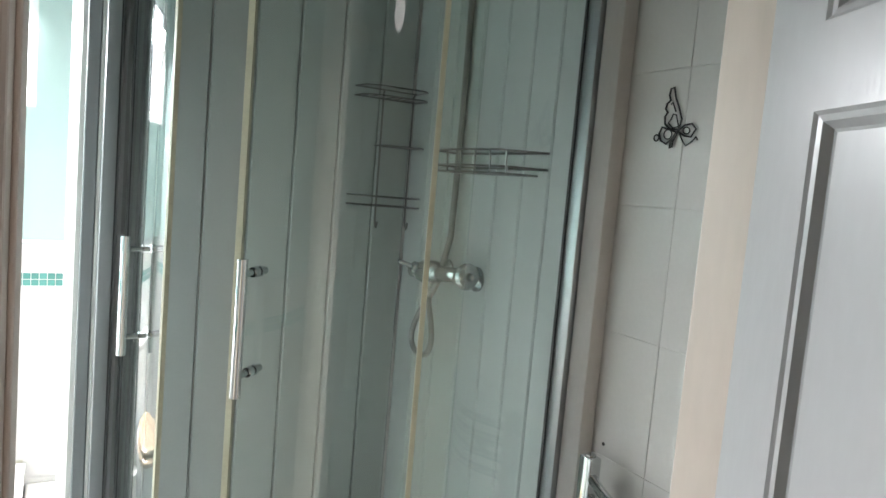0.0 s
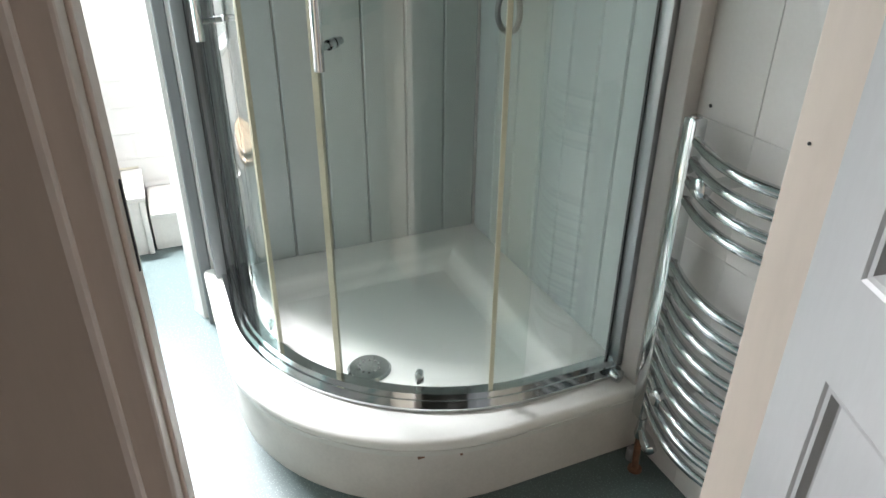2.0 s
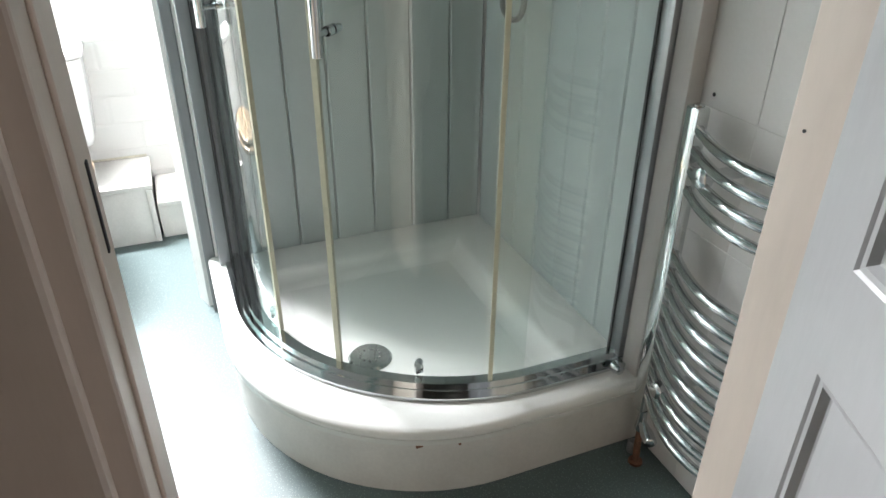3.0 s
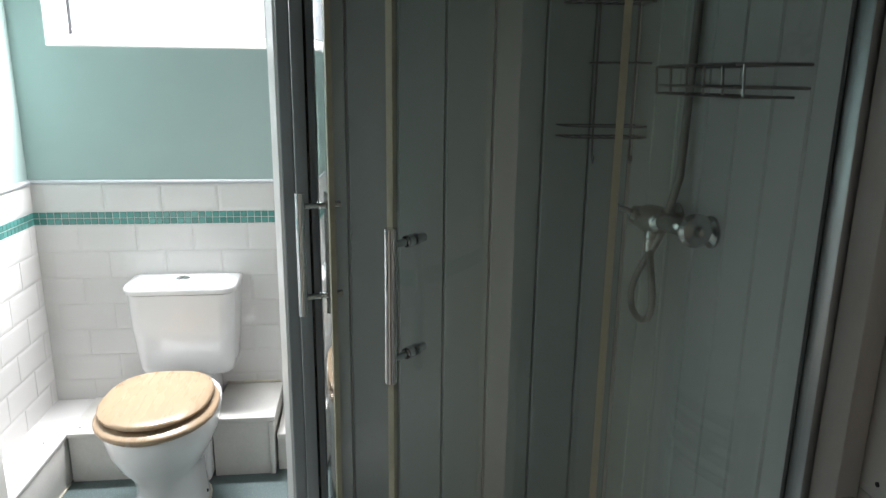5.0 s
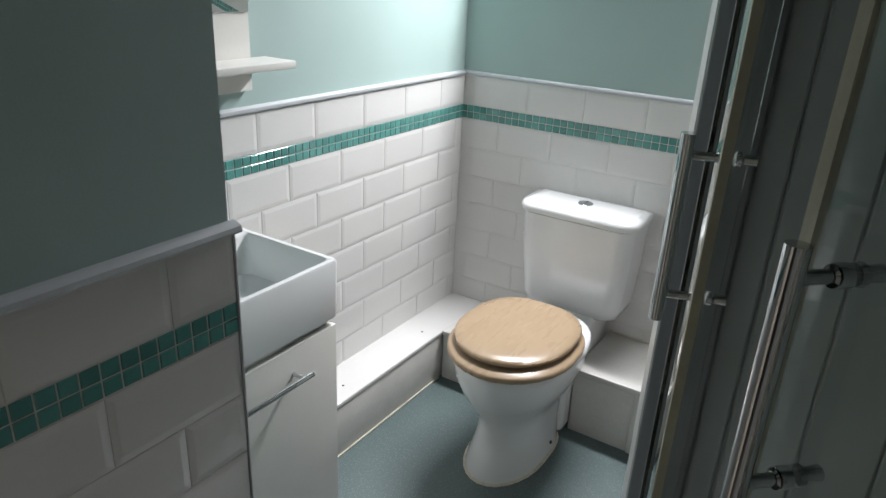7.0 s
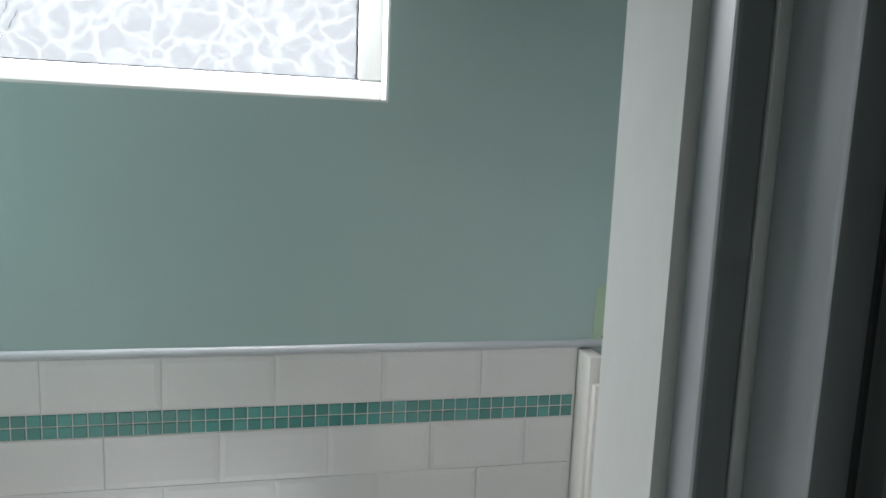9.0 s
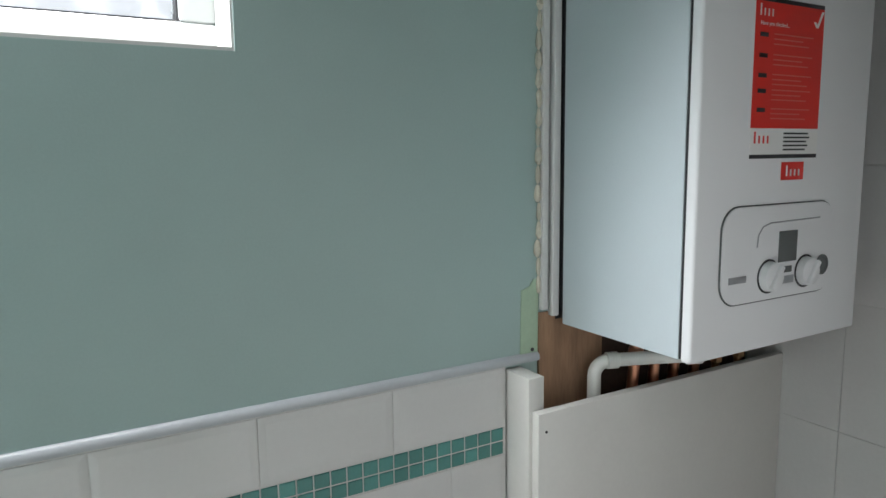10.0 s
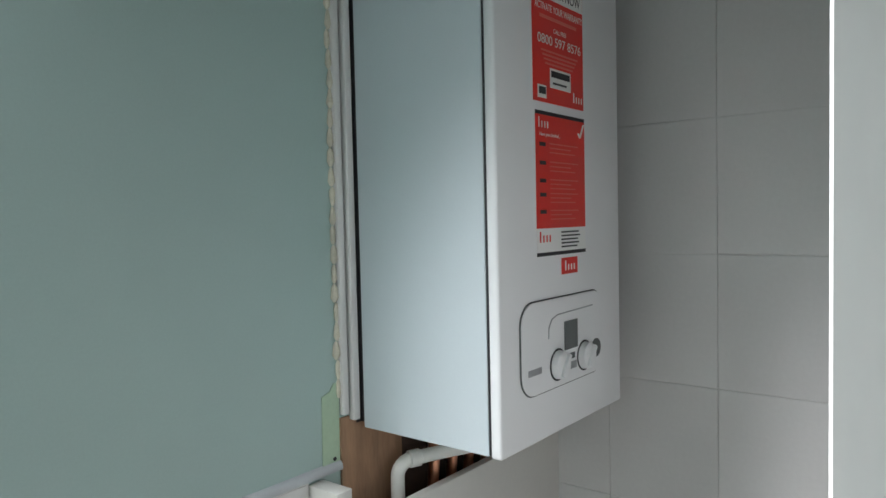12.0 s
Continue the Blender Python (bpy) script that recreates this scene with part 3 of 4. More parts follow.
part("antenna", wires([motif([(0.0, -0.004), (-0.012, -0.022), (-0.02, -0.03), (-0.034, -0.022), (-0.042, -0.014), (-0.046, -0.02)])], 0.0015), BLACK, butterfly)

# ---- door leaf, opened into the hall ----
leaf = tagged(new("door_1"), "white painted panelled door standing open into the hall", "door", "", "structure")
LD = Vector((-math.sin(radians(LEAF)), -math.cos(radians(LEAF)), 0))
LN = Vector((-LD.y, LD.x, 0)) * (1 if -LD.y < 0 else -1)
HINGE = Vector((JR - 0.006, DY - 0.064, 0))


def slab(bm, s0, s1, z0, z1, d0, d1, bevel=0.0):
    pts = [HINGE + LD * s + LN * d for s, d in ((s0, d0), (s1, d0), (s1, d1), (s0, d1))]
    loft(bm, [[(p.x, p.y, z0) for p in pts], [(p.x, p.y, z1) for p in pts]])


LW = 0.70
ZP = [0.012, 0.20, 0.822, 0.95, PANEL_TOP, PANEL_TOP + 0.085, 1.93, 2.02]
SP = [0.0, 0.088, 0.31, 0.39, 0.612, LW]
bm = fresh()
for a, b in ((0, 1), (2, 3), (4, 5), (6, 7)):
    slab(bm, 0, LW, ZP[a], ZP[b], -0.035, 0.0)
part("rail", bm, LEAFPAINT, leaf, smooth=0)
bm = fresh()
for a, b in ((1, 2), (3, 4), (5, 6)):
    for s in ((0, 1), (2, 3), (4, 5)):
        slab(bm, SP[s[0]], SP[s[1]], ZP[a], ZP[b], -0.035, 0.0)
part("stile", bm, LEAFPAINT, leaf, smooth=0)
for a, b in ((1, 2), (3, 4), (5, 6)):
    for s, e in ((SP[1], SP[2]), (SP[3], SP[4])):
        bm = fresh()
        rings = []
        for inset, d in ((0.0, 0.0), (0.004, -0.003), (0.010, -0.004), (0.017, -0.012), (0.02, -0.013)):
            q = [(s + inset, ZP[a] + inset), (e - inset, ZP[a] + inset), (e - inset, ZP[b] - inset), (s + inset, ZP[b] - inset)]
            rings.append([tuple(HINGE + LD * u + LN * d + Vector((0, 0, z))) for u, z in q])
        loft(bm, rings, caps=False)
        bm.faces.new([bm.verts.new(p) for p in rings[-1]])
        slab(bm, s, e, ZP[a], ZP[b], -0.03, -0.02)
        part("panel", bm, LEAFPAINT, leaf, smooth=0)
solid("screw_hole", turned(fresh(), (JR, DY - 0.02, 1.047), (-1, 0, 0), [(0.003, 0.0022), (0.0052, 0.0022)], 8), BLACK, "tiny dark screw hole in the door lining", "screw hole")

# ---- hall lamp ----
hall_lamp = thing("hall_ceiling_lamp", (1.0, -3.7, 2.22), "opal glass hall ceiling lamp", "ceiling lamp")
part("shade", turned(fresh(), (1.0, -3.7, 2.395), (0, 0, -1), [(0, 0.10), (0.03, 0.13), (0.04, 0.135), (0.06, 0.12), (0.075, 0.08), (0.08, 0.001)]), SHADE, hall_lamp)

# ---- toilet ----
CX = 0.568


def egg(cx, y0, y1, hw, z, n=28, sq=2.0, back=0.75):
    """A rounded outline, round in front (y0) and squarer at the back (y1)."""
    cy, hl, out = (y0 + y1) / 2, abs(y1 - y0) / 2, []
    for k in range(n):
        a = 2 * math.pi * k / n
        c, s = math.cos(a), math.sin(a)
        e = sq if s < 0 else sq / back
        x = math.copysign(abs(c) ** (2 / e), c)
        y = math.copysign(abs(s) ** (2 / e), s)
        out.append((cx + hw * x, cy + hl * y, z))
    return out


toilet = thing("toilet", (CX, -0.45, 0), "white close-coupled ceramic toilet with a pale wooden seat", "toilet")
bm = loft(fresh(), [egg(CX, -0.725, -0.33, 0.118, 0.001, back=0.6), egg(CX, -0.722, -0.33, 0.115, 0.02, back=0.6), egg(CX, -0.69, -0.32, 0.104, 0.08, back=0.6), egg(CX, -0.675, -0.30, 0.100, 0.15, back=0.6),
                    egg(CX, -0.69, -0.28, 0.112, 0.20), egg(CX, -0.735, -0.27, 0.150, 0.26), egg(CX, -0.765, -0.26, 0.174, 0.32), egg(CX, -0.775, -0.25, 0.182, 0.37), egg(CX, -0.775, -0.25, 0.180, 0.392), egg(CX, -0.76, -0.26, 0.17, 0.398)])
part("bowl", bm, CERAMIC, toilet, smooth=60)
part("outlet", box(fresh(), CX - 0.105, CX + 0.105, -0.36, -0.03, 0.001, 0.362, 0.02, 3), CERAMIC, toilet)


def cist(hw, y0, y1, z, r=0.055):
    pts = [(CX - 0.006 + hw, y1)]
    pts += [(CX - 0.006 + hw - r + r * math.cos(a), y0 + r - r * math.sin(a)) for a in (math.pi / 2 * k / 6 for k in range(7))]
    pts += [(CX - 0.006 - hw + r - r * math.sin(a), y0 + r - r * math.cos(a)) for a in (math.pi / 2 * k / 6 for k in range(7))]
    pts += [(CX - 0.006 - hw, y1)]
    return [(x, y, z) for x, y in pts]


bm = loft(fresh(), [cist(0.155, -0.16, -0.012, 0.350), cist(0.172, -0.172, -0.012, 0.362), cist(0.178, -0.18, -0.012, 0.39), cist(0.192, -0.19, -0.012, 0.55), cist(0.197, -0.193, -0.012, 0.686)])
part("cistern", bm, CERAMIC, toilet, smooth=50)
bm = loft(fresh(), [cist(0.196, -0.192, -0.012, 0.687, 0.06), cist(0.206, -0.203, -0.01, 0.692, 0.06), cist(0.208, -0.205, -0.01, 0.706, 0.06), cist(0.203, -0.198, -0.012, 0.718, 0.06), cist(0.182, -0.176, -0.022, 0.724, 0.05), cist(0.15, -0.15, -0.035, 0.725, 0.04)])
part("cistern_lid", bm, CERAMIC, toilet, smooth=50)
button = part("flush_button", turned(fresh(), (CX - 0.008, -0.095, 0.724), (0, 0, 1), [(0, 0.026), (0.004, 0.026), (0.006, 0.023), (0.006, 0.001)]), CHROME, toilet, "round chrome dual flush button")
part("split", box(fresh(), CX - 0.009, CX - 0.007, -0.118, -0.072, 0.7300, 0.7306), BLACK, button)
SEATB = -0.345
bm = loft(fresh(), [egg(CX, -0.785, SEATB, 0.186, 0.400), egg(CX, -0.79, SEATB, 0.191, 0.405), egg(CX, -0.79, SEATB, 0.191, 0.414), egg(CX, -0.785, SEATB, 0.186, 0.420), egg(CX, -0.70, SEATB - 0.08, 0.11, 0.421)])
part("seat", bm, BEECH, toilet, "pale wood-effect seat", smooth=60)
bm = loft(fresh(), [egg(CX, -0.755, SEATB + 0.005, 0.168, 0.428), egg(CX, -0.765, SEATB, 0.176, 0.433), egg(CX, -0.765, SEATB, 0.177, 0.441), egg(CX, -0.755, SEATB, 0.170, 0.447), egg(CX, -0.72, SEATB - 0.03, 0.14, 0.450), egg(CX, -0.62, -0.48, 0.06, 0.4515)])
bmesh.ops.translate(bm, verts=bm.verts, vec=(-0.008, 0.012, 0))
part("lid", bm, BEECH, toilet, "pale wood-effect lid, closed", smooth=60)
for dx in (-0.075, 0.075):
    part("hinge", turned(fresh(), (CX + dx, SEATB + 0.012, 0.398), (0, 0, 1), [(0, 0.014), (0.02, 0.012), (0.03, 0.012), (0.033, 0.006)], 14), CHROME, toilet)
part("sealant", loft(fresh(), [egg(CX, -0.732, -0.325, 0.124, 0.0008, back=0.6), egg(CX, -0.727, -0.33, 0.119, 0.006, back=0.6)]), SILICONE, toilet)
part("screw_cap", turned(fresh(), (CX + 0.112, -0.46, 0.035), (1, -0.2, 0.2), [(-0.01, 0.006), (0.002, 0.006), (0.004, 0.003)], 10), BLACK, toilet)

# ---- pipe boxing ----
bm = fresh()
box(bm, 0.0, 0.152, -1.135, -0.002, 0.0, 0.180, 0.004)
lb = tagged(new("pipe_boxing"), "white painted low pipe boxing along the tiled wall", "pipe boxing")
part("front_board", bm, BOXING, lb)
part("top_board", box(fresh(), 0.0, 0.156, -1.135, -0.004, 0.181, 0.197, 0.004), TILE, lb)
for y in (-0.36, -0.80):
    part("screw", turned(fresh(), (0.10, y, 0.196), (0, 0, 1), [(0, 0.004), (0.002, 0.004)], 10), BLACK, lb)
part("sealant", box(fresh(), 0.1525, 0.158, -1.135, -0.32, 0.0005, 0.008, 0.002), SILICONE, lb)
bb = tagged(new("pipe_boxing"), "white painted pipe boxing behind the toilet", "pipe boxing")
part("front_board", box(fresh(), 0.158, 0.458, -0.305, -0.01, 0.0, 0.185, 0.003), BOXING, bb)
part("top_board", box(fresh(), 0.158, 0.458, -0.318, -0.01, 0.186, 0.204, 0.004), BOXING, bb)
part("front_board", box(fresh(), 0.678, 0.902, -0.314, -0.01, 0.0, 0.222, 0.003), BOXING, bb)
part("top_board", box(fresh(), 0.678, 0.910, -0.324, -0.01, 0.223, 0.243, 0.004), BOXING, bb)
part("edge_bead", box(fresh(), 0.885, 0.905, -0.322, -0.3145, 0.002, 0.222, 0.002), BOXING, bb)
part("sealant", box(fresh(), 0.68, 0.90, -0.012, -0.008, 0.243, 0.252, 0.002), SILICONE, bb)
for y in (-0.27,):
    part("screw", turned(fresh(), (0.19, y, 0.203), (0, 0, 1), [(0, 0.004), (0.002, 0.004)], 10), RUST, bb)
lo = tagged(new("pipe_boxing"), "low white painted step of pipe boxing", "pipe boxing")
part("front_board", box(fresh(), 0.912, 1.34, -0.290, -0.01, 0.0, 0.138, 0.003), BOXING, lo)
part("top_board", box(fresh(), 0.912, 1.34, -0.306, -0.01, 0.139, 0.158, 0.004), BOXING, lo)

# ---- vanity unit and mirror shelf ----
VX, VY0, VY1 = 0.385, -1.605, -1.142
vanity = thing("vanity_unit", (0.2, -1.37, 0), "white gloss vanity cabinet in the wall recess", "vanity unit")
part("carcass", box(fresh(), 0.004, VX - 0.02, VY0, VY1 - 0.006, 0.0, 0.674, 0.002), BOARD, vanity)
vdoor = part("door", box(fresh(), VX - 0.018, VX, VY0 + 0.002, VY1 - 0.006, 0.06, 0.664, 0.003), BOARD, vanity, "white gloss door")
part("handle", tube(fresh(), [(VX + 0.034, y, 0.600) for y in (-1.475, -1.473, -1.267, -1.265)], 0.006, 12), CHROME, vdoor, "chrome bar handle")
for y in (-1.45, -1.29):
    part("handle_post", tube(fresh(), [(VX - 0.002, y, 0.600), (VX + 0.034, y, 0.600)], 0.005, 10), CHROME, vdoor)
basin = thing("washbasin", (0.2, -1.37, 0.68), "white rectangular ceramic washbasin set on the vanity", "washbasin")
bm = fresh()


def rect(x0, x1, y0, y1, z, r=0.012, n=4):
    pts = []
    for cx, cy, a0 in ((x1 - r, y1 - r, 0), (x0 + r, y1 - r, 90), (x0 + r, y0 + r, 180), (x1 - r, y0 + r, 270)):
        pts += [(cx + r * math.cos(radians(a0 + 90 * k / n)), cy + r * math.sin(radians(a0 + 90 * k / n)), z) for k in range(n + 1)]
    return pts


loft(bm, [rect(0.004, VX, VY0, VY1, 0.682), rect(0.004, VX + 0.002, VY0, VY1, 0.70), rect(0.004, VX + 0.004, VY0, VY1, 0.820), rect(0.006, VX + 0.001, VY0 + 0.003, VY1 - 0.003, 0.825),
          rect(0.105, VX - 0.010, VY0 + 0.014, VY1 - 0.014, 0.825), rect(0.112, VX - 0.016, VY0 + 0.02, VY1 - 0.02, 0.817), rect(0.125, VX - 0.03, VY0 + 0.035, VY1 - 0.035, 0.73, 0.03), rect(0.15, VX - 0.06, VY0 + 0.07, VY1 - 0.07, 0.72, 0.03)])
part("bowl", bm, CERAMIC, basin, smooth=45)
part("waste", turned(fresh(), (0.24, -1.37, 0.7195), (0, 0, 1), [(0, 0.03), (0.003, 0.03), (0.005, 0.024), (0.005, 0.001)]), CHROME, basin)
mirror = thing("mirror_shelf", (0.0, -1.3, 1.13), "white wall mirror board with a narrow shelf", "mirror")
part("backboard", box(fresh(), 0.001, 0.018, -1.56, -1.028, 1.135, 1.95, 0.003), BOARD, mirror)
part("shelf", box(fresh(), 0.0185, 0.125, -1.56, -0.985, 1.196, 1.214, 0.003), BOARD, mirror)
part("glass", box(fresh(), 0.0185, 0.022, -1.55, -1.032, 1.318, 1.94, 0.001), MIRROR, mirror)

# ---- boiler ----
BX0, BX1, BY, BZ0, BZ1 = 1.449, 1.860, -0.302, 1.141, 1.99
boiler = thing("boiler", (1.65, 0, BZ0), "white wall-hung gas boiler with red labels", "boiler")
# two black sheets stand in for shade at the casing's back and seam
part("shadow_gap", box(fresh(), BX0 + 0.001, BX1 - 0.001, -0.021, -0.012, BZ0 + 0.012, BZ1 - 0.01), RUBBER_AND_GAPS, boiler, "black sheet drawn as the shade behind the casing")
part("shadow_gap", box(fresh(), BX0 + 0.0015, BX1 - 0.0015, BY + 0.0197, BY + 0.0228, BZ0 + 0.004, BZ1 - 0.004), RUBBER_AND_GAPS, boiler, "black sheet drawn as the seam's shade behind the front cover")
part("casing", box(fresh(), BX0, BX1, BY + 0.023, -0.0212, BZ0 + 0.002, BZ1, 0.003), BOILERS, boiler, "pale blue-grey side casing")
bm = box(fresh(), BX0 - 0.001, BX1 + 0.001, BY, BY + 0.0195, BZ0, BZ1, 0.005, 3)
front = part("front_panel", bm, BOILERW, boiler, "white enamelled front cover")
FY = BY


def flat(name, x0, x1, z0, z1, lift, mat, parent, bevel=0.0):
    return part(name, box(fresh(), x0 - 0.038, x1 - 0.044, FY - lift, FY - lift + 0.0008, z0 + 0.002, z1 + 0.002, 0.0), mat, parent, smooth=0)


def lettering(name, words, x, z, size, mat, parent, lift=0.0022, width=None, align="LEFT"):
    c = bpy.data.curves.new(name, "FONT")
    c.body, c.size, c.align_x, c.extrude = words, size, align, 0.0001
    tmp = bpy.data.objects.new(name, c)
    scene.collection.objects.link(tmp)
    bpy.context.view_layer.update()
    me = bpy.data.meshes.new_from_object(tmp.evaluated_get(bpy.context.evaluated_depsgraph_get()))
    bpy.data.objects.remove(tmp)
    k = 1.0
    if width:
        xs = [v.co.x for v in me.vertices]
        k = width / (max(xs) - min(xs))
    for v in me.vertices:
        v.co = (x - 0.040 + v.co.x * k, FY - lift - v.co.z, z + v.co.y)
    me.materials.clear()
    me.materials.append(mat)
    return part(name, me, mat, parent)


lab = thing("boiler_label", (1.68, FY, 1.68), "red and white registration sticker on the boiler", "label")
flat("sheet", 1.590, 1.762, 1.672, 1.872, 0.0009, RED, lab)
flat("heading_band", 1.592, 1.760, 1.835, 1.870, 0.0017, PAPER, lab)
lettering("lettering", "REGISTER NOW", 1.676, 1.843, 0.024, BLACK, lab, 0.0024, 0.140, "CENTER")
lettering("lettering", "ACTIVATE YOUR WARRANTY", 1.676, 1.817, 0.016, PAPER, lab, 0.0024, 0.156, "CENTER")
flat("text_line", 1.612, 1.738, 1.803, 1.808, 0.0017, PINKPRINT, lab)
lettering("lettering", "CALL FREE", 1.676, 1.786, 0.010, PAPER, lab, 0.0024, 0.042, "CENTER")
lettering("lettering", "0800 597 8576", 1.676, 1.765, 0.021, PAPER, lab, 0.0024, 0.142, "CENTER")
for i in range(4):
    flat("text_line", 1.615 + 0.004 * i, 1.742 - 0.006 * i, 1.752 - i * 0.0065, 1.7545 - i * 0.0065, 0.0017, PINKPRINT, lab)
flat("barcode_patch", 1.642, 1.716, 1.697, 1.728, 0.0017, PAPER, lab)
flat("bar", 1.645, 1.711, 1.714, 1.724, 0.0026, BLACK, lab)
flat("bar", 1.650, 1.700, 1.703, 1.706, 0.0026, BLACK, lab)
flat("barcode_patch", 1.603, 1.635, 1.678, 1.698, 0.0017, PAPER, lab)
flat("bar", 1.606, 1.632, 1.684, 1.695, 0.0026, BLACK, lab)
for i, h in enumerate((0.016, 0.010, 0.010, 0.010)):
    flat("logo_shape", 1.722 + i * 0.009, 1.726 + i * 0.009, 1.682, 1.682 + h, 0.0017, PAPER, lab)
lab = thing("boiler_label", (1.68, FY, 1.44), "red checklist sticker with a white strip on the boiler", "label")
flat("sheet", 1.595, 1.764, 1.474, 1.652, 0.0009, RED, lab)
flat("edge_bar", 1.595, 1.764, 1.6522, 1.658, 0.0009, BLACK, lab)
for i, h in enumerate((0.016, 0.010, 0.010, 0.010)):
    flat("logo_shape", 1.606 + i * 0.009, 1.610 + i * 0.009, 1.632, 1.632 + h, 0.0017, PAPER, lab)
lettering("lettering", "Have you checked...", 1.606, 1.621, 0.008, PAPER, lab, 0.0024, 0.066)
bm = fresh()
for u0, w0, u1, w1 in ((1.696, 1.634, 1.702, 1.626), (1.702, 1.626, 1.715, 1.650)):
    loft(bm, [[(u0 - 0.002, FY - 0.0024, w0), (u0 + 0.002, FY - 0.0024, w0), (u0 + 0.002, FY - 0.0010, w0), (u0 - 0.002, FY - 0.0010, w0)],
              [(u1 - 0.002, FY - 0.0024, w1), (u1 + 0.002, FY - 0.0024, w1), (u1 + 0.002, FY - 0.0010, w1), (u1 - 0.002, FY - 0.0010, w1)]])
part("tick", bm, PAPER, lab, smooth=0)
for z in (1.606, 1.577, 1.549, 1.527, 1.500):
    flat("badge", 1.606, 1.630, z - 0.003, z + 0.003, 0.0017, BLACK, lab)
    for i, w in enumerate((0.10, 0.075, 0.09)):
        flat("text_line", 1.638, 1.638 + w, z + 0.0015 - i * 0.007, z + 0.003 - i * 0.007, 0.0017, PINKPRINT, lab)
flat("strip", 1.595, 1.764, 1.436, 1.4738, 0.0009, PAPER, lab)
flat("edge_bar", 1.595, 1.764, 1.430, 1.4358, 0.0009, BLACK, lab)
for i, h in enumerate((0.017, 0.011, 0.011, 0.011)):
    flat("logo_shape", 1.606 + i * 0.010, 1.609 + i * 0.010, 1.452, 1.452 + h, 0.0017, RED, lab)
for i in range(5):
    flat("text_line", 1.672, 1.672 + (0.066, 0.07, 0.062, 0.066, 0.06)[i], 1.4655 - i * 0.006, 1.468 - i * 0.006, 0.0017, BLACK, lab)
lab = thing("boiler_badge", (1.70, FY, 1.40), "small red maker's badge on the boiler", "badge")
flat("plate", 1.672, 1.733, 1.397, 1.424, 0.0009, RED, lab)
for i, h in enumerate((0.016, 0.010, 0.010, 0.010)):
    flat("logo_shape", 1.686 + i * 0.010, 1.689 + i * 0.010, 1.403, 1.403 + h, 0.0017, PAPER, lab)


def rounded(x0, x1, z0, z1, r, y, n=7):
    pts = []
    for cx, cz, a0 in ((x1 - r, z1 - r, 0), (x0 + r, z1 - r, 90), (x0 + r, z0 + r, 180), (x1 - r, z0 + r, 270)):
        pts += [(cx + r * math.cos(radians(a0 + 90 * k / n)), y, cz + r * math.sin(radians(a0 + 90 * k / n))) for k in range(n + 1)]
    return pts


CPX0, CPX1, CPZ0, CPZ1 = 1.538, 1.812, 1.207, 1.352
panel = part("control_panel", loft(fresh(), [rounded(CPX0, CPX1, CPZ0, CPZ1, 0.035, FY - 0.0006), rounded(CPX0 + 0.001, CPX1 - 0.001, CPZ0 + 0.001, CPZ1 - 0.001, 0.034, FY - 0.004), rounded(CPX0 + 0.008, CPX1 - 0.008, CPZ0 + 0.008, CPZ1 - 0.008, 0.028, FY - 0.005)]), BOILERW, boiler)
ringp = [Vector(p) for p in rounded(CPX0, CPX1, CPZ0, CPZ1, 0.035, FY - 0.001)]
part("panel_groove", tube(fresh(), ringp + ringp[:1], 0.0016, 6), GREYLCD, boiler, "dark outline groove")
part("arch_line", tube(fresh(), [(1.615, FY - 0.005, 1.29), (1.617, FY - 0.005, 1.308), (1.627, FY - 0.005, 1.32), (1.645, FY - 0.005, 1.325), (1.77, FY - 0.005, 1.327)], 0.0012, 6), SATIN, boiler)
part("display", box(fresh(), 1.667, 1.712, FY - 0.0066, FY - 0.0045, 1.263, 1.311, 0.0008), GREYLCD, boiler, "grey display window")
for xk, zk in ((1.645, 1.244), (1.737, 1.244)):
    part("dial_ring", turned(fresh(), (xk, FY - 0.0045, zk), (0, -1, 0), [(0, 0.0265), (0.0012, 0.0265), (0.0013, 0.001)]), BLACK, boiler)
    knob = part("dial", turned(fresh(), (xk, FY - 0.0045, zk), (0, -1, 0), [(0, 0.0235), (0.012, 0.022), (0.014, 0.019), (0.0142, 0.001)]), BOILERW, boiler, "white control dial")
    bm = box(fresh(), -0.0045, 0.0045, -0.005, 0.003, -0.0205, 0.0205, 0.002)
    bmesh.ops.rotate(bm, verts=bm.verts, matrix=Matrix.Rotation(0.6, 3, "Y"))
    bmesh.ops.translate(bm, verts=bm.verts, vec=(xk, FY - 0.019, zk))
    part("grip", bm, BOILERW, knob)
part("gauge", turned(fresh(), (1.782, FY - 0.0045, 1.250), (0, -1, 0), [(0, 0.0165), (0.002, 0.0165), (0.0022, 0.012), (0.0012, 0.011), (0.0012, 0.001)]), GREYLCD, boiler, "round pressure gauge")
part("caption_patch", box(fresh(), 1.553, 1.592, FY - 0.0058, FY - 0.0050, 1.240, 1.250), SATIN, boiler)
part("caption_patch", box(fresh(), 1.674, 1.708, FY - 0.0058, FY - 0.0050, 1.229, 1.241), SATIN, boiler)
part("caption_patch", box(fresh(), 1.682, 1.702, FY - 0.0058, FY - 0.0050, 1.246, 1.256), GREYLCD, boiler)

for ob in list(boiler.children_recursive):
    if ob.name.split(".")[0] in ("control_panel", "panel_groove", "arch_line", "display", "dial_ring", "dial", "grip", "gauge", "caption_patch"):
        ob.data.transform(Matrix.Translation((-0.036, 0, 0.011)))

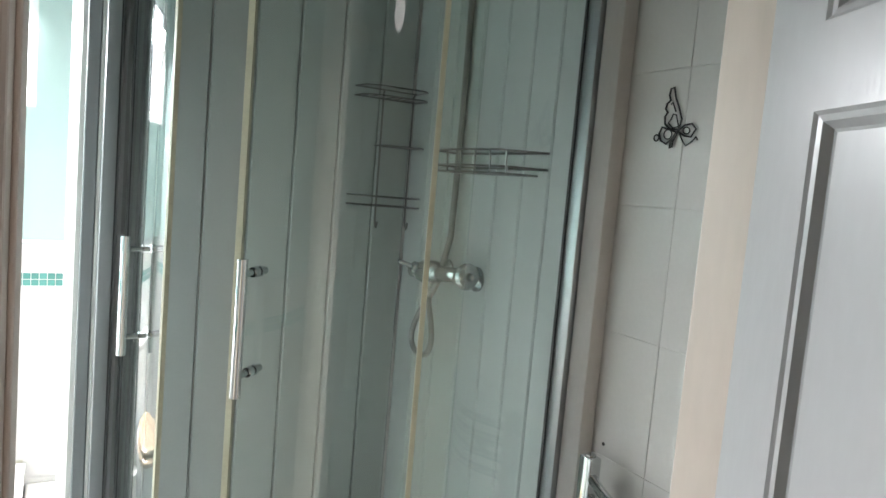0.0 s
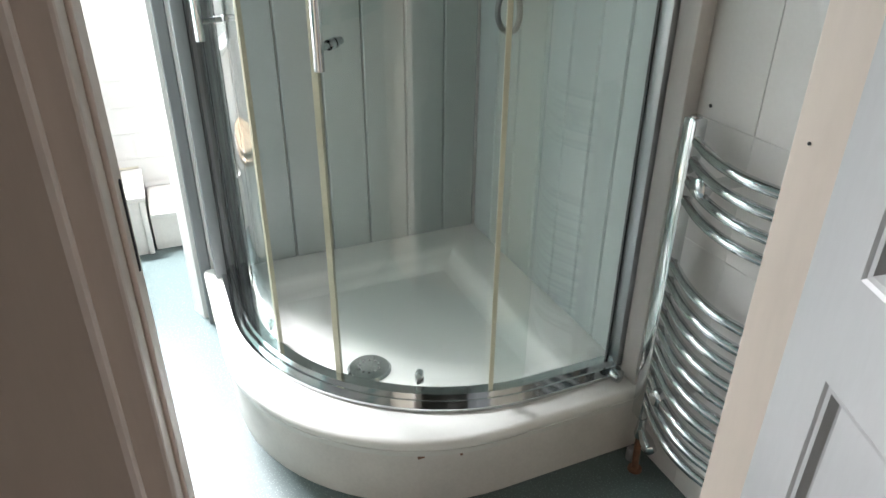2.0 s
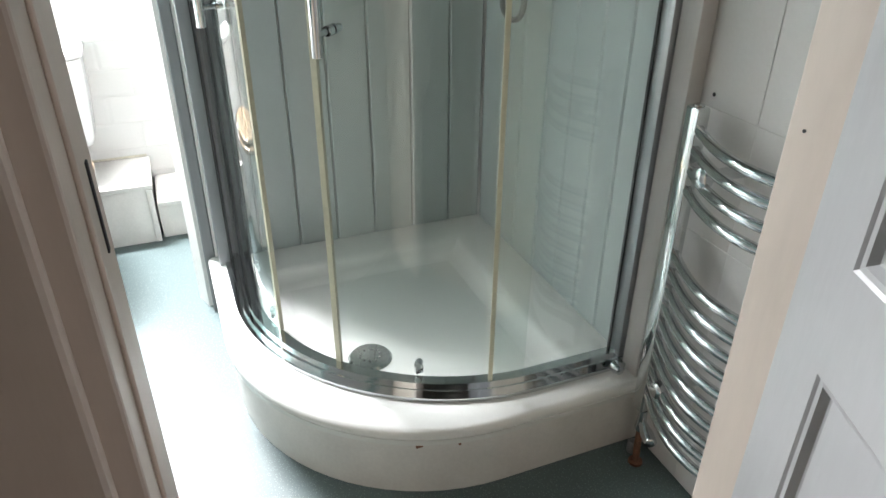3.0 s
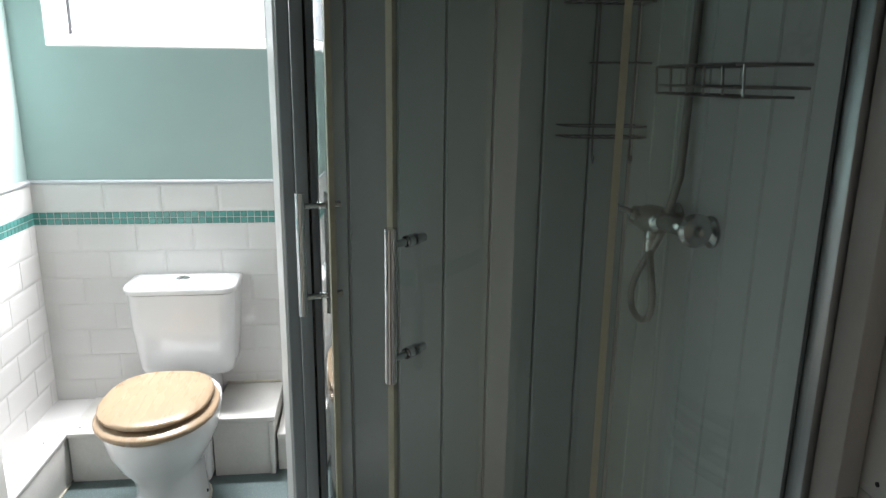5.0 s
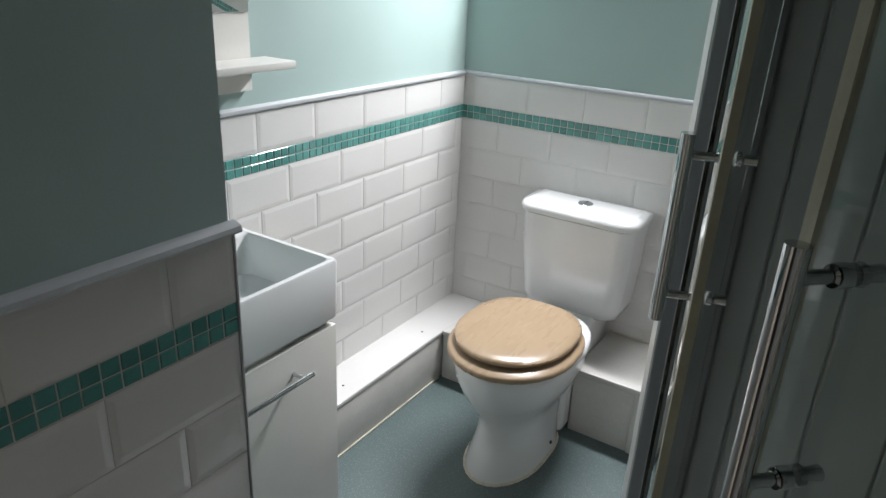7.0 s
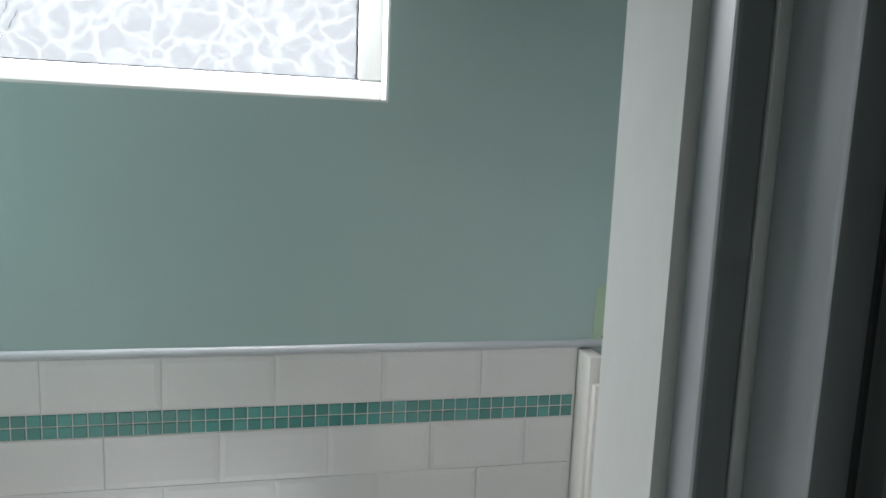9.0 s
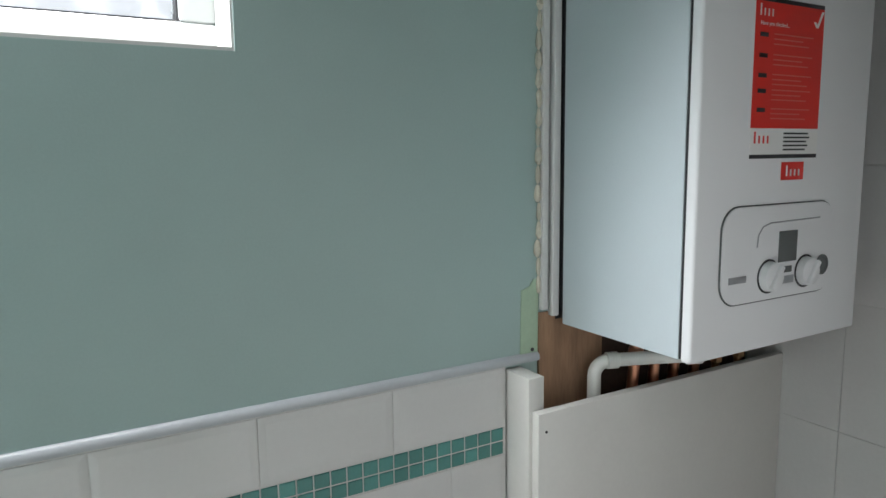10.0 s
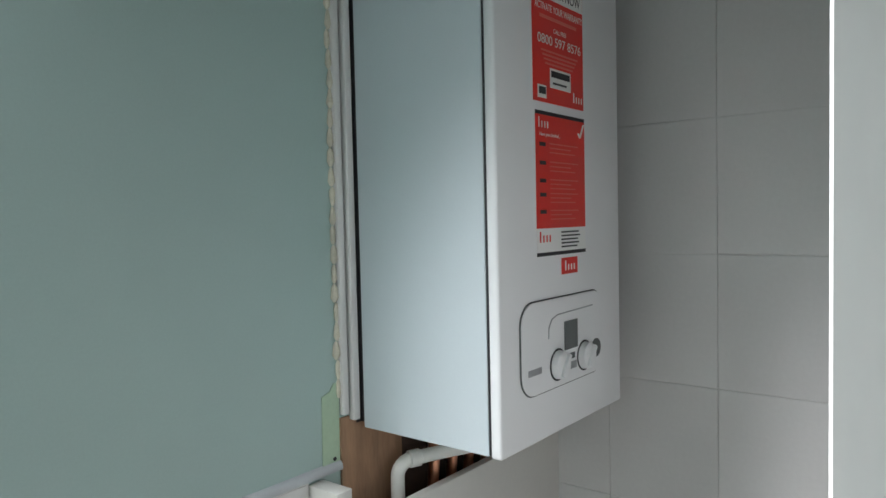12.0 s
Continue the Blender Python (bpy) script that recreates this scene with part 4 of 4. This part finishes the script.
trimb = thing("boiler_edge_trim", (1.43, 0, 1.16), "roughly sealed white trim strips beside the boiler", "trim")
part("strip", box(fresh(), 1.412, 1.426, -0.012, -0.001, 1.17, H - 0.002, 0.003), WHITE, trimb)
part("strip", box(fresh(), 1.431, 1.446, -0.018, -0.001, 1.158, H - 0.002, 0.003), WHITE, trimb)
# black strip painted as the shade between trim and casing
part("gap", box(fresh(), 1.4462, 1.4550, -0.008, -0.001, 1.15, H - 0.002), RUBBER_AND_GAPS, trimb)
bm = fresh()
rng = random.Random(4)
for i in range(26):
    z = 1.20 + i * 0.032
    turned(bm, (1.411 - rng.random() * 0.004, -0.003, z), (0, 0, 1), [(0, 0.002), (0.008, 0.004 + rng.random() * 0.004), (0.024, 0.003 + rng.random() * 0.003), (0.031, 0.002)], 8)
part("filler", bm, SILICONE, trimb, "uneven old filler")
bm = fresh()
pts = [(1.372, 1.083), (1.410, 1.083), (1.411, 1.225), (1.400, 1.226), (1.392, 1.214), (1.374, 1.208)]
loft(bm, [[(x, -0.0008, z) for x, z in pts], [(x, -0.0022, z) for x, z in pts]])
solid("paint_patch", bm, PALE_TEAL, "unpainted sage patch on the wall", "paint patch", "structure", 0)
solid("screw_hole", turned(fresh(), (1.398, 0.0, 1.100), (0, -1, 0), [(0.0022, 0.0035), (0.0032, 0.0035)], 10), BLACK, "small dark hole in the wall paint", "screw hole")
solid("back_board", box(fresh(), 1.411, 1.56, -0.006, -0.001, 0.80, 1.165), BROWNWOOD, "bare brown board behind the boiler pipes", "board")
solid("back_recess", box(fresh(), 1.56, 1.99, -0.004, -0.001, 0.80, 1.2), SHADEDWOOD, "brown board behind the pipes, coloured dark for shade", "board")
for i, xq in enumerate((1.60, 1.655, 1.71, 1.77)):
    pp = thing("copper_pipe", (xq, -0.05, 0.8), "copper boiler pipe rising behind the boxing", "pipe", "boiler pipes")
    part("tube", tube(fresh(), [(xq, -0.045, 0.80), (xq, -0.045, 1.0), (xq, -0.06, 1.14)], 0.0105, 12), COPPER, pp)
    part("nut", turned(fresh(), (xq, -0.052, 1.055), (0, -0.08, 1), [(0, 0.014), (0.004, 0.016), (0.026, 0.016), (0.03, 0.013)], 6), COPPER, pp, smooth=20)
BRASS = material("dull_brass", (0.36, 0.22, 0.12), 0.4, 1.0, vary=0.2, scale=25)
for xq in (1.825, 1.895):
    bv = thing("boiler_valve", (xq, -0.055, 0.8), "dull brass pipe end behind the boxing board", "valve", "boiler valves")
    part("stem", tube(fresh(), [(xq, -0.055, 0.80), (xq, -0.055, 1.0), (xq, -0.055, 1.026)], 0.008, 12), BRASS, bv)
    part("nut", turned(fresh(), (xq, -0.055, 1.020), (0, 0, 1), [(0, 0.010), (0.002, 0.0125), (0.020, 0.0125), (0.023, 0.008)], 6), BRASS, bv, smooth=20)
waste_pipe = thing("waste_pipe", (1.54, -0.06, 0.9), "white plastic overflow pipe with an elbow", "pipe")
el = [(1.515, -0.035, 0.85), (1.515, -0.035, 1.04)] + [(1.515 + 0.025 * (1 - math.cos(a)), -0.035 - 0.012 * (1 - math.cos(a)), 1.04 + 0.028 * math.sin(a)) for a in (math.pi / 2 * k / 6 for k in range(1, 7))] + [(1.60, -0.075, 1.070), (1.68, -0.12, 1.073), (1.71, -0.14, 1.10), (1.715, -0.145, 1.14)]
part("tube", tube(fresh(), el, 0.0125, 14), PLASTIC, waste_pipe)
part("socket", turned(fresh(), (1.533, -0.045, 1.068), (0.9, -0.38, 0.02), [(0, 0.0125), (0.002, 0.0155), (0.022, 0.0155), (0.024, 0.0125)], 16), PLASTIC, waste_pipe)
part("socket", turned(fresh(), (1.665, -0.112, 1.0725), (0.88, -0.45, 0.02), [(0, 0.0125), (0.002, 0.0155), (0.03, 0.0155), (0.032, 0.0125)], 16), PLASTIC, waste_pipe)
bp = thing("boxing_panel", (1.65, -0.07, 0), "white board closing the boxing below the boiler", "boxing panel")
part("board", box(fresh(), 1.346, RX, -0.088, -0.070, 0.0, 1.018, 0.0015), BOARD, bp)
part("screw", turned(fresh(), (1.362, -0.088, 0.985), (0, -1, 0), [(0, 0.0025), (0.001, 0.0025)], 8), BLACK, bp)
part("screw", turned(fresh(), (1.362, -0.088, 0.76), (0, -1, 0), [(0, 0.0025), (0.001, 0.0025)], 8), BLACK, bp)
part("post", box(fresh(), 1.340, 1.372, -0.069, -0.001, 0.0, 1.074, 0.0015), BOARD, bp, "white wooden batten")

# ---- tiling ----
TRIM = material("grey_white_tile_trim", (0.46, 0.48, 0.50), 0.3, vary=0.05)


def cap_rail(name, p, q, n):
    """A quarter-round cap along the top of the tiling; n points into the room."""
    p, q, n = Vector(p), Vector(q), Vector(n)
    prof = [(0.0, 0.0), (0.016, 0.0), (0.018, 0.004), (0.016, 0.010), (0.008, 0.014), (0.0, 0.015)]
    bm = loft(fresh(), [[e + n * a + Vector((0, 0, b)) for a, b in prof] for e in (p, q)])
    return solid(name, bm, TRIM, "white cap trim along the tiling", "tile trim", "structure")


cap_rail("trim_cap_north", (0.0, -0.0, CAP - 0.010), (1.41, 0.0, CAP - 0.010), (0, -0.5, 0))
cap_rail("trim_cap_west", (0.0, 0.0, CAP - 0.010), (0.0, TY, CAP - 0.010), (0.75, 0, 0))
cap_rail("trim_cap_near", (NX, DY, CAP - 0.010), (NX, TY + 0.008, CAP - 0.010), (1.1, 0, 0))
TILE_MESHES = {}


def tile_mesh(w, h, thick, bev, drop, mat):
    key = (round(w, 3), round(h, 3), mat.name)
    if key not in TILE_MESHES:
        bm = fresh()
        a, b = w / 2, h / 2
        r = [[(-a, 0, -b), (a, 0, -b), (a, 0, b), (-a, 0, b)],
             [(-a, -thick + drop, -b), (a, -thick + drop, -b), (a, -thick + drop, b), (-a, -thick + drop, b)],
             [(-a + bev, -thick, -b + bev), (a - bev, -thick, -b + bev), (a - bev, -thick, b - bev), (-a + bev, -thick, b - bev)]]
        loft(bm, r)
        TILE_MESHES[key] = finish(bm, "tile", mat, 0)
    return TILE_MESHES[key]


tile_rng = random.Random(11)


def lay(wall, origin, along, turn, u0, u1, z0, z1, mat, thick=0.008, bev=0.011, drop=0.0013, gap=0.0009, name="tile"):
    if u1 - u0 < 0.012 or z1 - z0 < 0.008:
        return
    ob = new(name, tile_mesh(u1 - u0 - 2 * gap, z1 - z0 - 2 * gap, thick, min(bev, (u1 - u0) / 4), drop, mat))
    c = Vector(origin) + Vector(along) * (u0 + u1) / 2
    w = 0.25 if thick > 0.006 else 0.5
    ob.matrix_basis = pose(c.x, c.y, (z0 + z1) / 2, tile_rng.uniform(-w, w), 0, turn + tile_rng.uniform(-w, w))
    ob.parent = wall


def dado(wall, origin, along, turn, length, first):
    """Bevelled tiles in running bond with a band of mosaic under the cap row."""
    P, R = 0.2133, 0.1065
    top = CAP - 0.012
    rows = [(top - 0.104, top, 0.0)]
    z = top - 0.156
    k = 1
    while z > 0.01:
        rows.append((max(0.005, z - R), z, 0.5 * (k % 2)))
        z -= R
        k += 1
    for za, zb, sh in rows:
        u = first - P * (1 + sh)
        while u < length:
            lay(wall, origin, along, turn, max(0.0, u), min(length, u + P), za, zb, TILE)
            u += P
    m = P / 8
    n = int(length / m)
    for i in range(n + 1):
        for j in (0, 1):
            zb = top - 0.1055 - j * 0.025
            lay(wall, origin, along, turn, i * m, min(length, (i + 1) * m), zb - 0.025, zb, MOSAIC, 0.0075, 0.0015, 0.0012, 0.0013, "mosaic_tile")


# grout beds under the tiles
structure("trim_grout_north", box(fresh(), 0.003, 1.338, -0.0055, -0.0005, 0.003, CAP - 0.011), GROUT, "white grout bed", "grout")
structure("trim_grout_west", box(fresh(), 0.0005, 0.0055, TY, -0.004, 0.003, CAP - 0.011), GROUT, "white grout bed", "grout")
structure("trim_grout_near", box(fresh(), NX + 0.0005, NX + 0.0055, DY, TY - 0.001, 0.003, CAP - 0.011), GROUT, "white grout bed", "grout")
structure("trim_tile_edge", box(fresh(), NX - 0.008, NX + 0.009, TY, TY + 0.004, 0.003, CAP - 0.010, 0.0015), TRIM, "white tile edge trim", "tile trim")
dado(wall_north, (0.0, 0.0, 0), (1, 0, 0), 0, 1.338, 0.2665)
dado(wall_west, (0.0, 0.0, 0), (0, -1, 0), 90, -TY, 0.16)
dado(wall_near, (NX, TY, 0), (0, -1, 0), 90, TY - DY, 0.108)
# large wall tiles on the east wall
ys = [-0.002]
while ys[-1] > DY:
    ys.append(max(DY, (-0.213 if len(ys) == 1 else ys[-1] - 0.228)))
for ya, yb in zip(ys, ys[1:]):
    if ya <= PB + 0.005 and yb >= PF - 0.005:
        continue
    for r in range(-1, 9):
        za, zb = 0.098 + 0.2632 * (r - 0), 0.098 + 0.2632 * (r + 1)
        lay(wall_east, (RX + 0.008, 0, 0), (0, -1, 0), -90, -ya, -yb, max(0.004, za), min(H, zb), BIGTILE, 0.008, 0.002, 0.0003, 0.0006)
